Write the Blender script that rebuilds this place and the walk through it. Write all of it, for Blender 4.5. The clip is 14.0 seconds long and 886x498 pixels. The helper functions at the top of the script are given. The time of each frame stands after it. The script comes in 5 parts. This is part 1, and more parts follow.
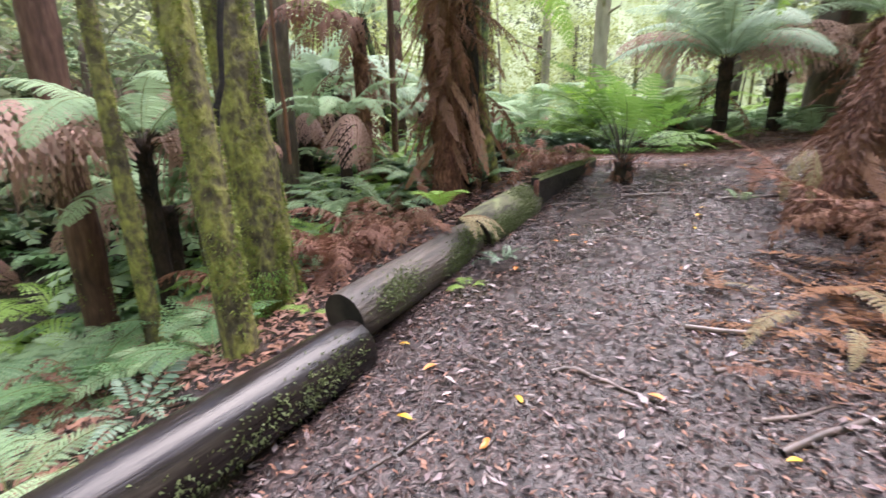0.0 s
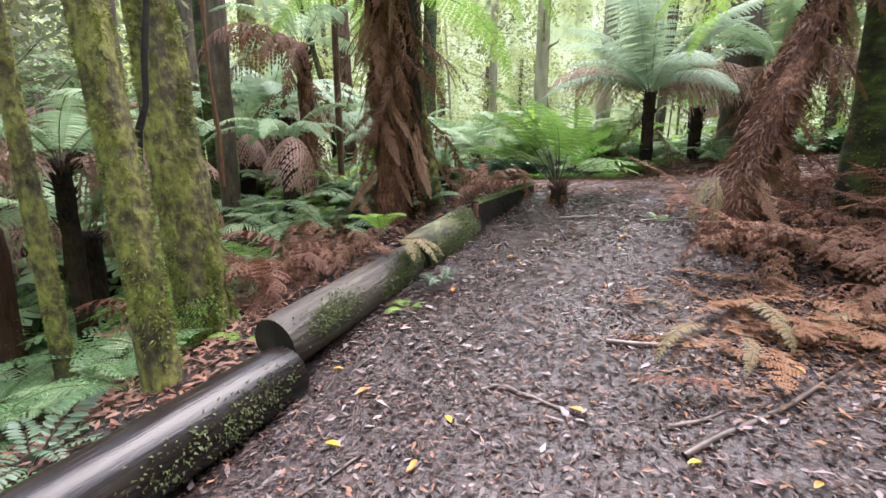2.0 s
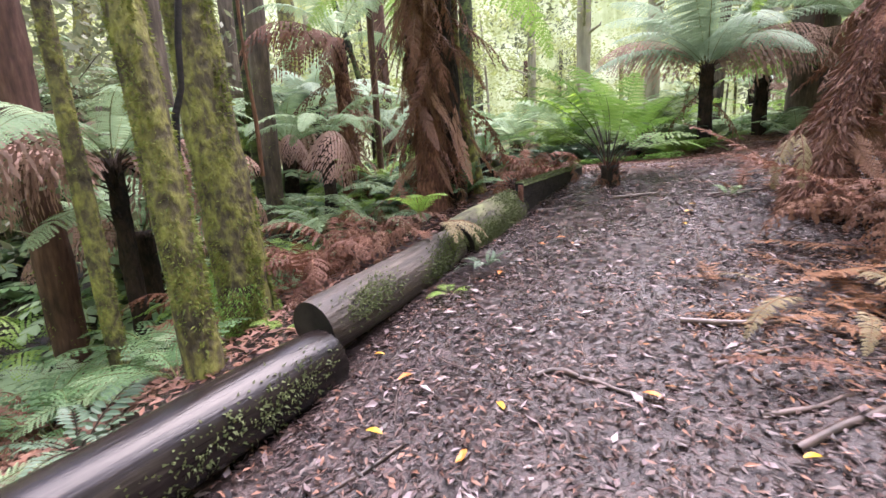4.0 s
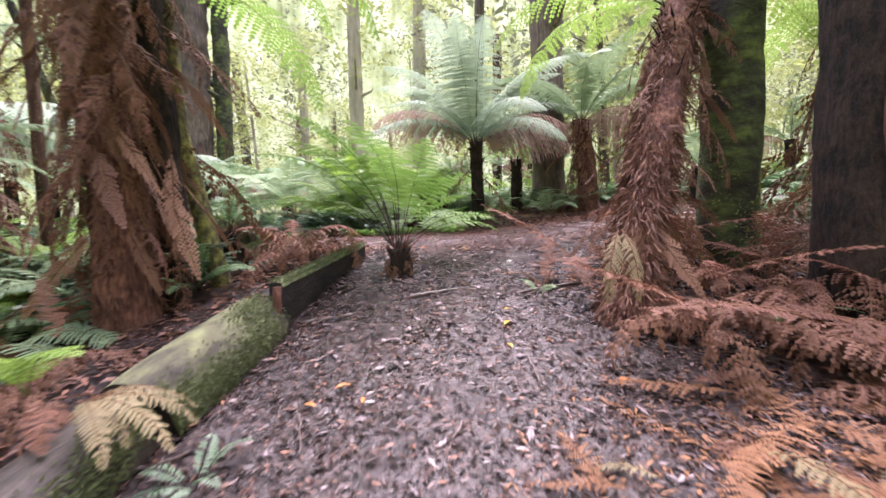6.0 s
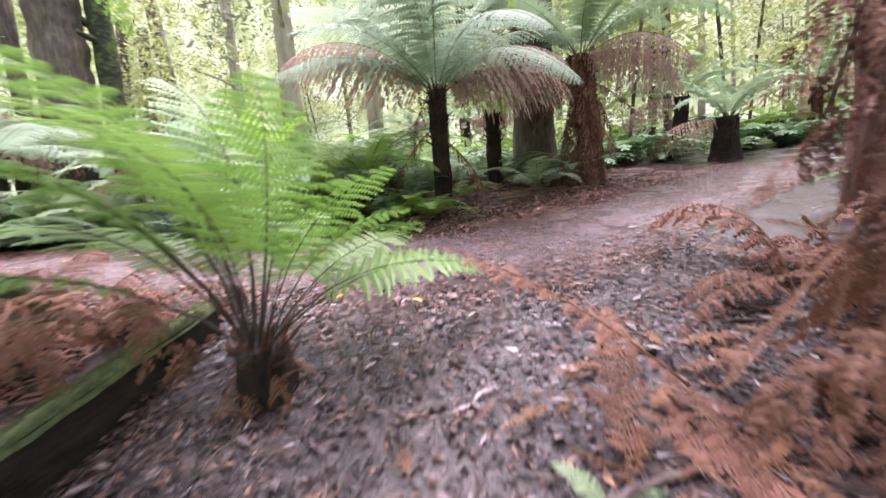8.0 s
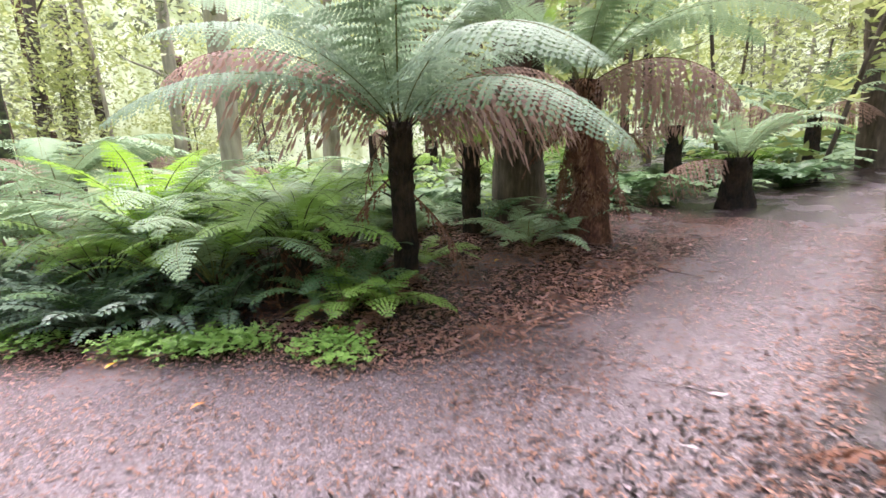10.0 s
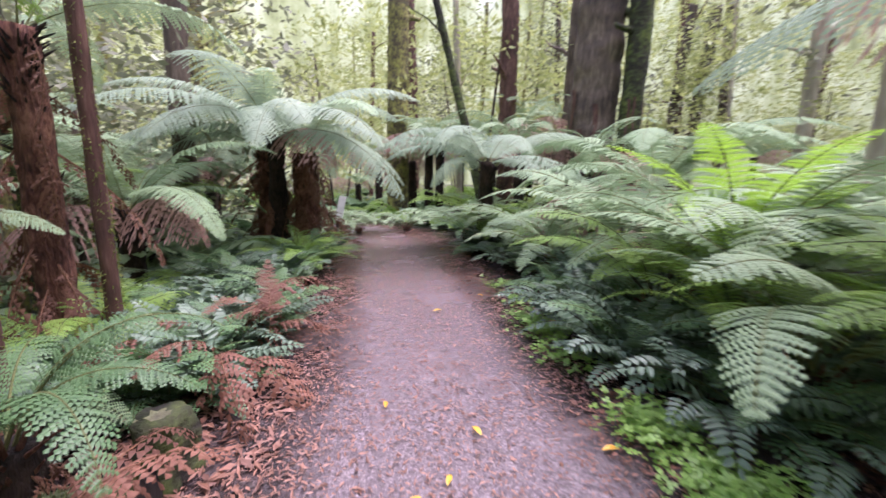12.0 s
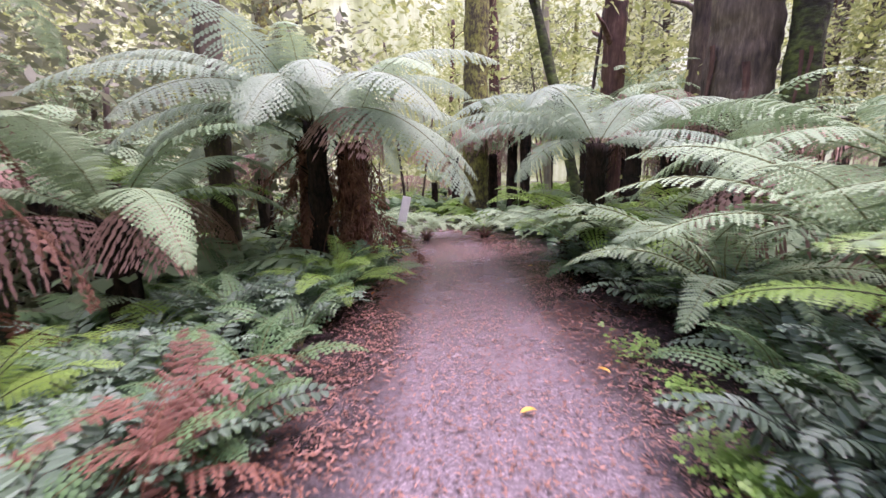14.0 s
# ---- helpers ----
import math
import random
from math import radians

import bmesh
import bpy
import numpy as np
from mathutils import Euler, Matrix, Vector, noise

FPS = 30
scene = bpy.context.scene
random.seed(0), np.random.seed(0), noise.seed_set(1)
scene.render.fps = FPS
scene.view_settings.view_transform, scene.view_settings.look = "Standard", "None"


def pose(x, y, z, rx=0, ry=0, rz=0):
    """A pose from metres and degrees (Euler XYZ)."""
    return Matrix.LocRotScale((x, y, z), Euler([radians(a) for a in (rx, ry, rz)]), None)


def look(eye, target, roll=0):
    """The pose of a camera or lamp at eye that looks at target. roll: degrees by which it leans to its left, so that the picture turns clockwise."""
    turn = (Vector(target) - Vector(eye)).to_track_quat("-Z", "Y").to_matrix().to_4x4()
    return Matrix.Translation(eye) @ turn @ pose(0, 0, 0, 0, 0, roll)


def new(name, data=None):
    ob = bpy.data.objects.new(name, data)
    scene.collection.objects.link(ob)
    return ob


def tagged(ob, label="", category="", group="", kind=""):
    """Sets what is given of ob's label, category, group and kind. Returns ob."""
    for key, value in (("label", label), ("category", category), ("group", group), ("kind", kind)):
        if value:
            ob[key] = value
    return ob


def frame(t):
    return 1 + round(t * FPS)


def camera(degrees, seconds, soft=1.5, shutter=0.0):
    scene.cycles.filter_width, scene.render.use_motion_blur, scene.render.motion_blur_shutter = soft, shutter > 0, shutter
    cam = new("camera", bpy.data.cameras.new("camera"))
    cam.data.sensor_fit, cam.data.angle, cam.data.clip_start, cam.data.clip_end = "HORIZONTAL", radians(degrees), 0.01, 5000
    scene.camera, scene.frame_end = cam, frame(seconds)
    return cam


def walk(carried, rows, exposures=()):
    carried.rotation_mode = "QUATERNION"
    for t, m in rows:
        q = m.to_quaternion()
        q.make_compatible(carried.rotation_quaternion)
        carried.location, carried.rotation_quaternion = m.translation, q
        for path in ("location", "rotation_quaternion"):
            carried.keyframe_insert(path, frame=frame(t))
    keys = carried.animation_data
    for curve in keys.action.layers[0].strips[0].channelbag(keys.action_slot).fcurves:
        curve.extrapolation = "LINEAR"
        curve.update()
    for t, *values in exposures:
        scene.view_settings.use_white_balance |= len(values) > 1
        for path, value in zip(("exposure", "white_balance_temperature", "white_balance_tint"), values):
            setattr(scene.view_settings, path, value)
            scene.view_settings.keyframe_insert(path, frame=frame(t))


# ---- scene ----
cam = camera(93.4, 14.0, shutter=0.5)
PATH = [
    (0, (0.013, -0.059, 1.515), (0.022, 1.884, 1.039), -0.7),
    (0.5, (0.086, -0.097, 1.52), (0.268, 1.846, 1.083), -0.5),
    (1, (0.144, -0.113, 1.522), (0.392, 1.832, 1.129), -0.4),
    (1.5, (0.169, -0.116, 1.521), (0.429, 1.83, 1.145), -0.2),
    (2, (0.17, -0.117, 1.521), (0.396, 1.835, 1.149), -0.1),
    (2.5, (0.164, -0.12, 1.522), (0.326, 1.837, 1.146), 0.2),
    (2.7, (0.165, -0.119, 1.521), (0.276, 1.841, 1.14), 0.1),
    (4.8, (0.187, 0.564, 1.183), (0.236, 2.543, 0.903), -4.0),
    (5, (0.293, 0.744, 1.209), (0.542, 2.715, 0.979), -5.0),
    (5.5, (0.49, 1.325, 1.401), (1.001, 3.253, 1.249), -2.7),
    (6, (0.699, 1.771, 1.587), (1.713, 3.488, 1.444), -1.6),
    (6.5, (1.049, 2.315, 1.695), (2.073, 4.021, 1.493), -1.8),
    (7, (1.455, 2.847, 1.786), (2.569, 4.472, 1.443), -1.4),
    (7.5, (1.95, 3.308, 1.928), (3.03, 4.956, 1.584), -4.3),
    (8, (2.285, 3.883, 2.012), (3.392, 5.509, 1.656), -4.0),
    (8.2, (2.472, 4.129, 2.09), (3.689, 5.681, 1.757), -3.6),
    (10.3, (3.452, 5.703, 2.721), (4.704, 7.215, 2.341), -1.8),
    (10.5, (3.508, 5.944, 2.691), (4.489, 7.642, 2.298), -1.3),
    (11, (3.574, 6.224, 2.671), (3.555, 8.2, 2.365), 0.7),
    (11.5, (3.603, 6.621, 2.764), (2.903, 8.469, 2.457), 1.7),
    (12, (3.524, 7.191, 2.741), (2.525, 8.883, 2.368), 1.0),
    (12.5, (3.306, 7.617, 2.725), (2.109, 9.165, 2.312), 0.9),
    (13, (2.991, 8.09, 2.669), (1.758, 9.61, 2.262), 0.1),
    (13.5, (2.71, 8.546, 2.638), (1.396, 10.0, 2.239), -0.7),
    (14, (2.383, 8.959, 2.611), (1.069, 10.418, 2.231), -0.9),
]
walk(cam, [(t, look(e, g, r)) for t, e, g, r in PATH], [(0.0, 2.22, 5950, 21), (2.7, 2.22, 5900, 17), (5.0, 2.4, 6050, 36), (7.0, 2.5, 5950, 32), (8.2, 2.52, 5900, 33), (10.5, 2.36, 6050, 24), (11.5, 1.88, 5900, 21), (12.0, 1.95, 5750, 39), (12.5, 2.02, 5750, 50), (14.0, 1.94, 5850, 52)])

# ---- world and sun: bright overcast sky over a tall forest ----
world = bpy.data.worlds.new("overcast_sky")
scene.world = world
world.use_nodes = True
wn = world.node_tree.nodes
sky = wn.new("ShaderNodeTexSky")
sky.sky_type = "NISHITA"
sky.sun_disc = False
sky.sun_elevation = radians(74)
sky.sun_rotation = radians(40)
sky.air_density, sky.dust_density, sky.ozone_density = 1.0, 4.0, 0.6
wn["Background"].inputs["Strength"].default_value = 0.15
world.node_tree.links.new(sky.outputs[0], wn["Background"].inputs["Color"])
sun_data = bpy.data.lights.new("sun", "SUN")
sun_data.energy, sun_data.angle, sun_data.color = 1.5, radians(60), (1.0, 0.95, 0.88)
sun = new("sun", sun_data)
sun.matrix_world = look((3.6, 4.4, 20), (0, 0, 0))


# ---- materials ----
def material(name, rough=0.6, spec=0.4):
    m = bpy.data.materials.new(name)
    m.use_nodes = True
    b = m.node_tree.nodes["Principled BSDF"]
    b.inputs["Roughness"].default_value = rough
    b.inputs["Specular IOR Level"].default_value = spec
    return m, m.node_tree.nodes, m.node_tree.links, b


def ramp(nodes, stops):
    r = nodes.new("ShaderNodeValToRGB")
    el = r.color_ramp.elements
    while len(el) < len(stops):
        el.new(0.5)
    for e, (p, c) in zip(el, stops):
        e.position, e.color = p, (*c, 1)
    return r


def noise_node(nodes, links, scale, detail=4.0, stretch=(1, 1, 1), coords="Object", rough=0.6):
    tc, mp, n = nodes.new("ShaderNodeTexCoord"), nodes.new("ShaderNodeMapping"), nodes.new("ShaderNodeTexNoise")
    mp.inputs["Scale"].default_value = stretch
    n.inputs["Scale"].default_value, n.inputs["Detail"].default_value, n.inputs["Roughness"].default_value = scale, detail, rough
    links.new(tc.outputs[coords], mp.inputs[0])
    links.new(mp.outputs[0], n.inputs["Vector"])
    return n


def add_bump(nodes, links, bsdf, height, strength=0.5, distance=0.02):
    b = nodes.new("ShaderNodeBump")
    b.inputs["Strength"].default_value, b.inputs["Distance"].default_value = strength, distance
    links.new(height, b.inputs["Height"])
    links.new(b.outputs[0], bsdf.inputs["Normal"])


def leaf_material(name, dark, light, clear=0.3, rough=0.42, island=False, spec=0.4, low=0.0):
    """A leaf with light passing through it; each frond (or each leaf, for joined leaves) has its own tone."""
    m, n, l, b = material(name, rough, spec)
    if island:
        pick = n.new("ShaderNodeNewGeometry").outputs["Random Per Island"]
    else:
        pick = n.new("ShaderNodeObjectInfo").outputs["Random"]
    r = ramp(n, [(low, dark), (1.0, light)])
    nz = noise_node(n, l, 9.0, 3)
    mx = n.new("ShaderNodeMix")
    mx.inputs[0].default_value = 0.45
    l.new(pick, mx.inputs[2])
    l.new(nz.outputs["Fac"], mx.inputs[3])
    l.new(mx.outputs[0], r.inputs[0])
    l.new(r.outputs[0], b.inputs["Base Color"])
    tr, mix = n.new("ShaderNodeBsdfTranslucent"), n.new("ShaderNodeMixShader")
    mix.inputs[0].default_value = clear
    l.new(r.outputs[0], tr.inputs[0])
    l.new(b.outputs[0], mix.inputs[1])
    l.new(tr.outputs[0], mix.inputs[2])
    l.new(mix.outputs[0], n["Material Output"].inputs["Surface"])
    return m


def bark_material(name, stops, scale=6.0, stretch=(3, 3, 0.5), rough=0.75, bump=0.8, distance=0.03, spec=0.3):
    m, n, l, b = material(name, rough, spec)
    a, c = noise_node(n, l, scale, 6, stretch), noise_node(n, l, scale * 0.25, 3)
    mx = n.new("ShaderNodeMix")
    mx.inputs[0].default_value = 0.5
    l.new(a.outputs["Fac"], mx.inputs[2])
    l.new(c.outputs["Fac"], mx.inputs[3])
    r = ramp(n, [(0.5 + (p - 0.5) * 0.6, c_) for p, c_ in stops])
    l.new(mx.outputs[0], r.inputs[0])
    l.new(r.outputs[0], b.inputs["Base Color"])
    add_bump(n, l, b, a.outputs["Fac"], bump, distance)
    return m


FERN_BLUE = leaf_material("glaucous_frond", (0.14, 0.23, 0.10), (0.32, 0.43, 0.24), 0.28, 0.55, spec=0.25)
FERN_SILVER = leaf_material("silvery_frond", (0.18, 0.265, 0.16), (0.39, 0.48, 0.34), 0.42, 0.56, spec=0.25)
FERN_GREEN = leaf_material("fresh_green_frond", (0.13, 0.25, 0.035), (0.27, 0.42, 0.08), 0.42, 0.42)
FERN_PATH = leaf_material("path_fern_frond", (0.085, 0.18, 0.028), (0.19, 0.33, 0.065), 0.4, 0.42)
FERN_LIME = leaf_material("lime_frond", (0.22, 0.40, 0.03), (0.30, 0.50, 0.05), 0.5, 0.45)
FERN_DARK = leaf_material("leathery_dark_frond", (0.055, 0.10, 0.057), (0.145, 0.215, 0.13), 0.2, 0.44, spec=0.42)
FERN_MID = leaf_material("mid_green_frond", (0.06, 0.125, 0.048), (0.14, 0.25, 0.095), 0.3, 0.42)
DEAD_BROWN = leaf_material("dead_brown_frond", (0.075, 0.032, 0.018), (0.20, 0.095, 0.05), 0.2, 0.7)
DEAD_RED = leaf_material("rust_red_frond", (0.09, 0.037, 0.023), (0.24, 0.11, 0.065), 0.25, 0.7)
DEAD_TAN = leaf_material("tan_dead_frond", (0.10, 0.042, 0.026), (0.30, 0.16, 0.09), 0.2, 0.7)
DEAD_PINK = leaf_material("pinkish_dead_frond", (0.24, 0.14, 0.11), (0.42, 0.27, 0.21), 0.3, 0.7)
DEAD_GOLD = leaf_material("golden_dead_frond", (0.17, 0.135, 0.065), (0.33, 0.275, 0.15), 0.3, 0.7)
DEAD_ORANGE = leaf_material("orange_bracken", (0.13, 0.055, 0.025), (0.30, 0.15, 0.07), 0.2, 0.7)
LITTER = leaf_material("wet_leaf_litter", (0.014, 0.009, 0.007), (0.165, 0.102, 0.086), 0.0, 0.36, True, 0.3, 0.42)
LITTER_DARK = leaf_material("sodden_leaf_bits", (0.012, 0.008, 0.007), (0.11, 0.07, 0.062), 0.0, 0.32, True, 0.35)
DEAD_SHAG = leaf_material("shaggy_dead_leaflets", (0.04, 0.018, 0.012), (0.23, 0.11, 0.065), 0.15, 0.75, True)
DEAD_SHAG_PINK = leaf_material("pale_dead_leaflets", (0.16, 0.08, 0.05), (0.42, 0.25, 0.16), 0.2, 0.75, True)
LITTER_PALE = leaf_material("pale_wet_leaf", (0.09, 0.062, 0.06), (0.30, 0.235, 0.235), 0.0, 0.3, True, 0.45)
LITTER_RED = leaf_material("red_brown_leaf_litter", (0.045, 0.02, 0.014), (0.33, 0.165, 0.105), 0.1, 0.5, True)
CANOPY = leaf_material("yellow_green_leaves", (0.20, 0.25, 0.06), (0.46, 0.50, 0.20), 0.5, 0.5, True)
CANOPY_DARK = leaf_material("olive_leaves", (0.08, 0.10, 0.05), (0.24, 0.25, 0.14), 0.4, 0.5, True)
CLOVER = leaf_material("clover_green", (0.12, 0.26, 0.035), (0.26, 0.42, 0.09), 0.35, 0.45, True)
MOSS = leaf_material("moss_leaf", (0.07, 0.10, 0.018), (0.26, 0.29, 0.06), 0.3, 0.7, True)
MOSS_DULL = leaf_material("dull_moss_leaf", (0.05, 0.065, 0.022), (0.16, 0.19, 0.075), 0.3, 0.7, True)
YELLOW_LEAF = leaf_material("yellow_leaf", (0.55, 0.27, 0.02), (0.65, 0.42, 0.04), 0.2, 0.4)
ORANGE_LEAF = leaf_material("orange_leaf", (0.50, 0.16, 0.03), (0.58, 0.24, 0.05), 0.2, 0.4)
STEM_DARK = bark_material("dark_frond_stalk", [(0.3, (0.015, 0.012, 0.01)), (0.7, (0.05, 0.04, 0.025))], 20)
STEM_GREEN = bark_material("green_frond_stalk", [(0.3, (0.09, 0.10, 0.03)), (0.7, (0.16, 0.17, 0.06))], 20)
STEM_BROWN = bark_material("brown_frond_stalk", [(0.3, (0.09, 0.04, 0.02)), (0.7, (0.20, 0.10, 0.05))], 20)
FIBRE_BLACK = bark_material("black_fern_fibre", [(0.35, (0.008, 0.006, 0.005)), (0.7, (0.045, 0.028, 0.018))], 14, (2, 2, 0.7), 0.9, 1.0, 0.05)
FIBRE_RED = bark_material("red_brown_fern_fibre", [(0.3, (0.04, 0.017, 0.012)), (0.5, (0.13, 0.055, 0.036)), (0.7, (0.29, 0.145, 0.09))], 16, (2.2, 2.2, 0.6), 0.85, 1.0, 0.06)
BARK_GREY = bark_material("grey_brown_bark", [(0.3, (0.035, 0.026, 0.02)), (0.55, (0.10, 0.075, 0.055)), (0.75, (0.19, 0.15, 0.11))], 5)
BARK_RED = bark_material("red_brown_bark", [(0.3, (0.035, 0.018, 0.013)), (0.55, (0.10, 0.05, 0.036)), (0.75, (0.19, 0.11, 0.085))], 5)
BARK_PALE = bark_material("pale_hazed_smooth_bark", [(0.3, (0.18, 0.15, 0.10)), (0.7, (0.42, 0.38, 0.28))], 2.5, (2, 2, 0.3), 0.7, 0.3)
BARK_MOSS = bark_material("mossy_bark", [(0.30, (0.05, 0.04, 0.026)), (0.44, (0.10, 0.085, 0.045)), (0.54, (0.18, 0.17, 0.055)), (0.68, (0.29, 0.29, 0.075))], 13, (1.3, 1.3, 0.75), 0.85, 1.0, 0.06)
BARK_MOSS_DARK = bark_material("dark_mossy_bark", [(0.36, (0.02, 0.017, 0.012)), (0.52, (0.045, 0.055, 0.02)), (0.7, (0.10, 0.13, 0.03))], 7, (1, 1, 1.6), 0.85, 1.0, 0.04)
WOOD_WET = bark_material("wet_dark_log", [(0.3, (0.006, 0.005, 0.004)), (0.55, (0.016, 0.012, 0.011)), (0.75, (0.04, 0.032, 0.027))], 5, (8, 8, 0.6), 0.2, 0.3, 0.012, 0.3)
WOOD_DRY = bark_material("weathered_brown_log", [(0.3, (0.020, 0.016, 0.013)), (0.55, (0.062, 0.048, 0.038)), (0.75, (0.13, 0.105, 0.085))], 4, (7, 7, 0.7), 0.5, 0.9, 0.02, 0.4)
WOOD_DARK = bark_material("dark_rotten_wood", [(0.3, (0.006, 0.005, 0.005)), (0.7, (0.035, 0.028, 0.025))], 7, (1, 1, 3), 0.7, 0.6, 0.02)
WOOD_STICK = bark_material("wet_stick", [(0.3, (0.03, 0.022, 0.018)), (0.7, (0.13, 0.09, 0.075))], 9, (1, 1, 1), 0.4, 0.5, 0.006, 0.5)
MOSS_LOG = bark_material("moss_covered_log", [(0.36, (0.045, 0.04, 0.03)), (0.5, (0.11, 0.11, 0.06)), (0.7, (0.20, 0.215, 0.10))], 5, (1.5, 1.5, 1), 0.85, 0.9, 0.03)
MOSS_GREEN = bark_material("green_moss_mat", [(0.3, (0.045, 0.052, 0.024)), (0.55, (0.10, 0.12, 0.05)), (0.75, (0.19, 0.215, 0.10))], 14, (1, 1, 1), 0.9, 1.0, 0.02)
WHITE_PAINT = bark_material("white_sign_paint", [(0.3, (0.62, 0.62, 0.60)), (0.7, (0.80, 0.80, 0.78))], 6, (1, 1, 1), 0.5, 0.1, 0.002)


def ground_material():
    """Wet mud with fine leaf mould; the made path has grey-mauve gravel (attribute 'gravel')."""
    m, n, l, b = material("forest_floor", 0.5, 0.4)
    fine, mid, big = noise_node(n, l, 55, 5), noise_node(n, l, 9, 5), noise_node(n, l, 1.3, 4)
    vor = n.new("ShaderNodeTexVoronoi")
    vor.inputs["Scale"].default_value = 70
    tc = n.new("ShaderNodeTexCoord")
    l.new(tc.outputs["Object"], vor.inputs["Vector"])
    mud = ramp(n, [(0.38, (0.010, 0.007, 0.007)), (0.5, (0.030, 0.021, 0.019)), (0.64, (0.085, 0.06, 0.056))])
    sum1 = n.new("ShaderNodeMix")
    sum1.inputs[0].default_value = 0.5
    l.new(fine.outputs["Fac"], sum1.inputs[2])
    l.new(mid.outputs["Fac"], sum1.inputs[3])
    l.new(sum1.outputs[0], mud.inputs[0])
    grav = ramp(n, [(0.22, (0.04, 0.031, 0.031)), (0.5, (0.115, 0.09, 0.091)), (0.82, (0.30, 0.25, 0.25))])
    sum2 = n.new("ShaderNodeMix")
    sum2.inputs[0].default_value = 0.25
    l.new(fine.outputs["Fac"], sum2.inputs[2])
    l.new(vor.outputs["Color"], sum2.inputs[3])
    l.new(sum2.outputs[0], grav.inputs[0])
    at = n.new("ShaderNodeAttribute")
    at.attribute_name = "gravel"
    mixc = n.new("ShaderNodeMix")
    mixc.data_type = "RGBA"
    l.new(at.outputs["Fac"], mixc.inputs[0])
    l.new(mud.outputs[0], mixc.inputs[6])
    l.new(grav.outputs[0], mixc.inputs[7])
    l.new(mixc.outputs[2], b.inputs["Base Color"])
    wet = ramp(n, [(0.44, (0.10,) * 3), (0.64, (0.42,) * 3)])
    l.new(big.outputs["Fac"], wet.inputs[0])
    l.new(wet.outputs[0], b.inputs["Roughness"])
    add_bump(n, l, b, sum1.outputs[0], 0.7, 0.025)
    return m


GROUND = ground_material()
# backdrop material: bright sky gaps and haze painted into the colours
m_, n_, l_, b_ = material("glowing_forest_backdrop", 1.0, 0.0)
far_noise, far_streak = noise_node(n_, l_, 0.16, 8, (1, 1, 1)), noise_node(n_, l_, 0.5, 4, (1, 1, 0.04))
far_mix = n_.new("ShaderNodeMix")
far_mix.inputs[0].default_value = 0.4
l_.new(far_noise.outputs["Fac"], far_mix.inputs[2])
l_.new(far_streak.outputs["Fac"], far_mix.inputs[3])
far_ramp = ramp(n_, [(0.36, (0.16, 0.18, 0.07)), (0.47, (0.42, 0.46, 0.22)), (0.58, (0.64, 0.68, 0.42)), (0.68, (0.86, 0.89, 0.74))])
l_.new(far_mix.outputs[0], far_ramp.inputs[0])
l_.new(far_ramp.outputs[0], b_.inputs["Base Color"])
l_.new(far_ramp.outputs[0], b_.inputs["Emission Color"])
# the backdrop glows a little to stand in for skylight behind the trees
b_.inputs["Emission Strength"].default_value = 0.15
BACKDROP = m_


# ---- shape helpers ----
def mesh(name, verts, faces, *mats, smooth=False, slots=None):
    me = bpy.data.meshes.new(name)
    me.from_pydata([tuple(v) for v in verts], [], faces)
    for m in mats:
        me.materials.append(m)
    if slots is not None:
        me.polygons.foreach_set("material_index", slots)
    if smooth:
        me.polygons.foreach_set("use_smooth", [True] * len(me.polygons))
    me.update()
    return me


def part(name, me, parent, m=None, label=""):
    ob = new(name, me)
    ob.parent = parent
    if m is not None:
        ob.matrix_basis = m
    if label:
        tagged(ob, label)
    return ob


def thing(name, place, label, category, group="", kind="", turn=0.0):
    ob = new(name)
    ob.empty_display_size = 0.1
    ob.matrix_basis = pose(*place, 0, 0, turn)
    return tagged(ob, label, category, group, kind)


def smooth_step(a, b, v):
    t = np.clip((v - a) / (b - a), 0, 1)
    return t * t * (3 - 2 * t)


LINE = [(18.0, 4.6), (13.5, 6.0), (10.5, 6.55), (8.0, 6.45), (5.5, 6.5), (4.0, 7.35), (2.75, 8.8), (1.3, 10.6), (-0.2, 12.3), (-1.9, 14.3), (-4.0, 15.9), (-8.0, 17.2), (-15.0, 18.0)]


WALKED = [(0.0, 0.0), (0.6, 1.5), (1.4, 2.8), (2.4, 4.1), (3.4, 5.6), (3.6, 6.6), (3.2, 7.7), (2.4, 9.0)]


def far_enough(x, y, gap):
    return min(math.dist((x, y), q) for q in WALKED) > gap


def path_distance(x, y):
    """Distance from the made path's middle line."""
    x, y = np.asarray(x, float), np.asarray(y, float)
    best = np.full(np.broadcast(x, y).shape, 1e9)
    for (ax, ay), (bx, by) in zip(LINE, LINE[1:]):
        dx, dy = bx - ax, by - ay
        k = np.clip(((x - ax) * dx + (y - ay) * dy) / (dx * dx + dy * dy), 0, 1)
        best = np.minimum(best, np.hypot(x - ax - k * dx, y - ay - k * dy))
    return best


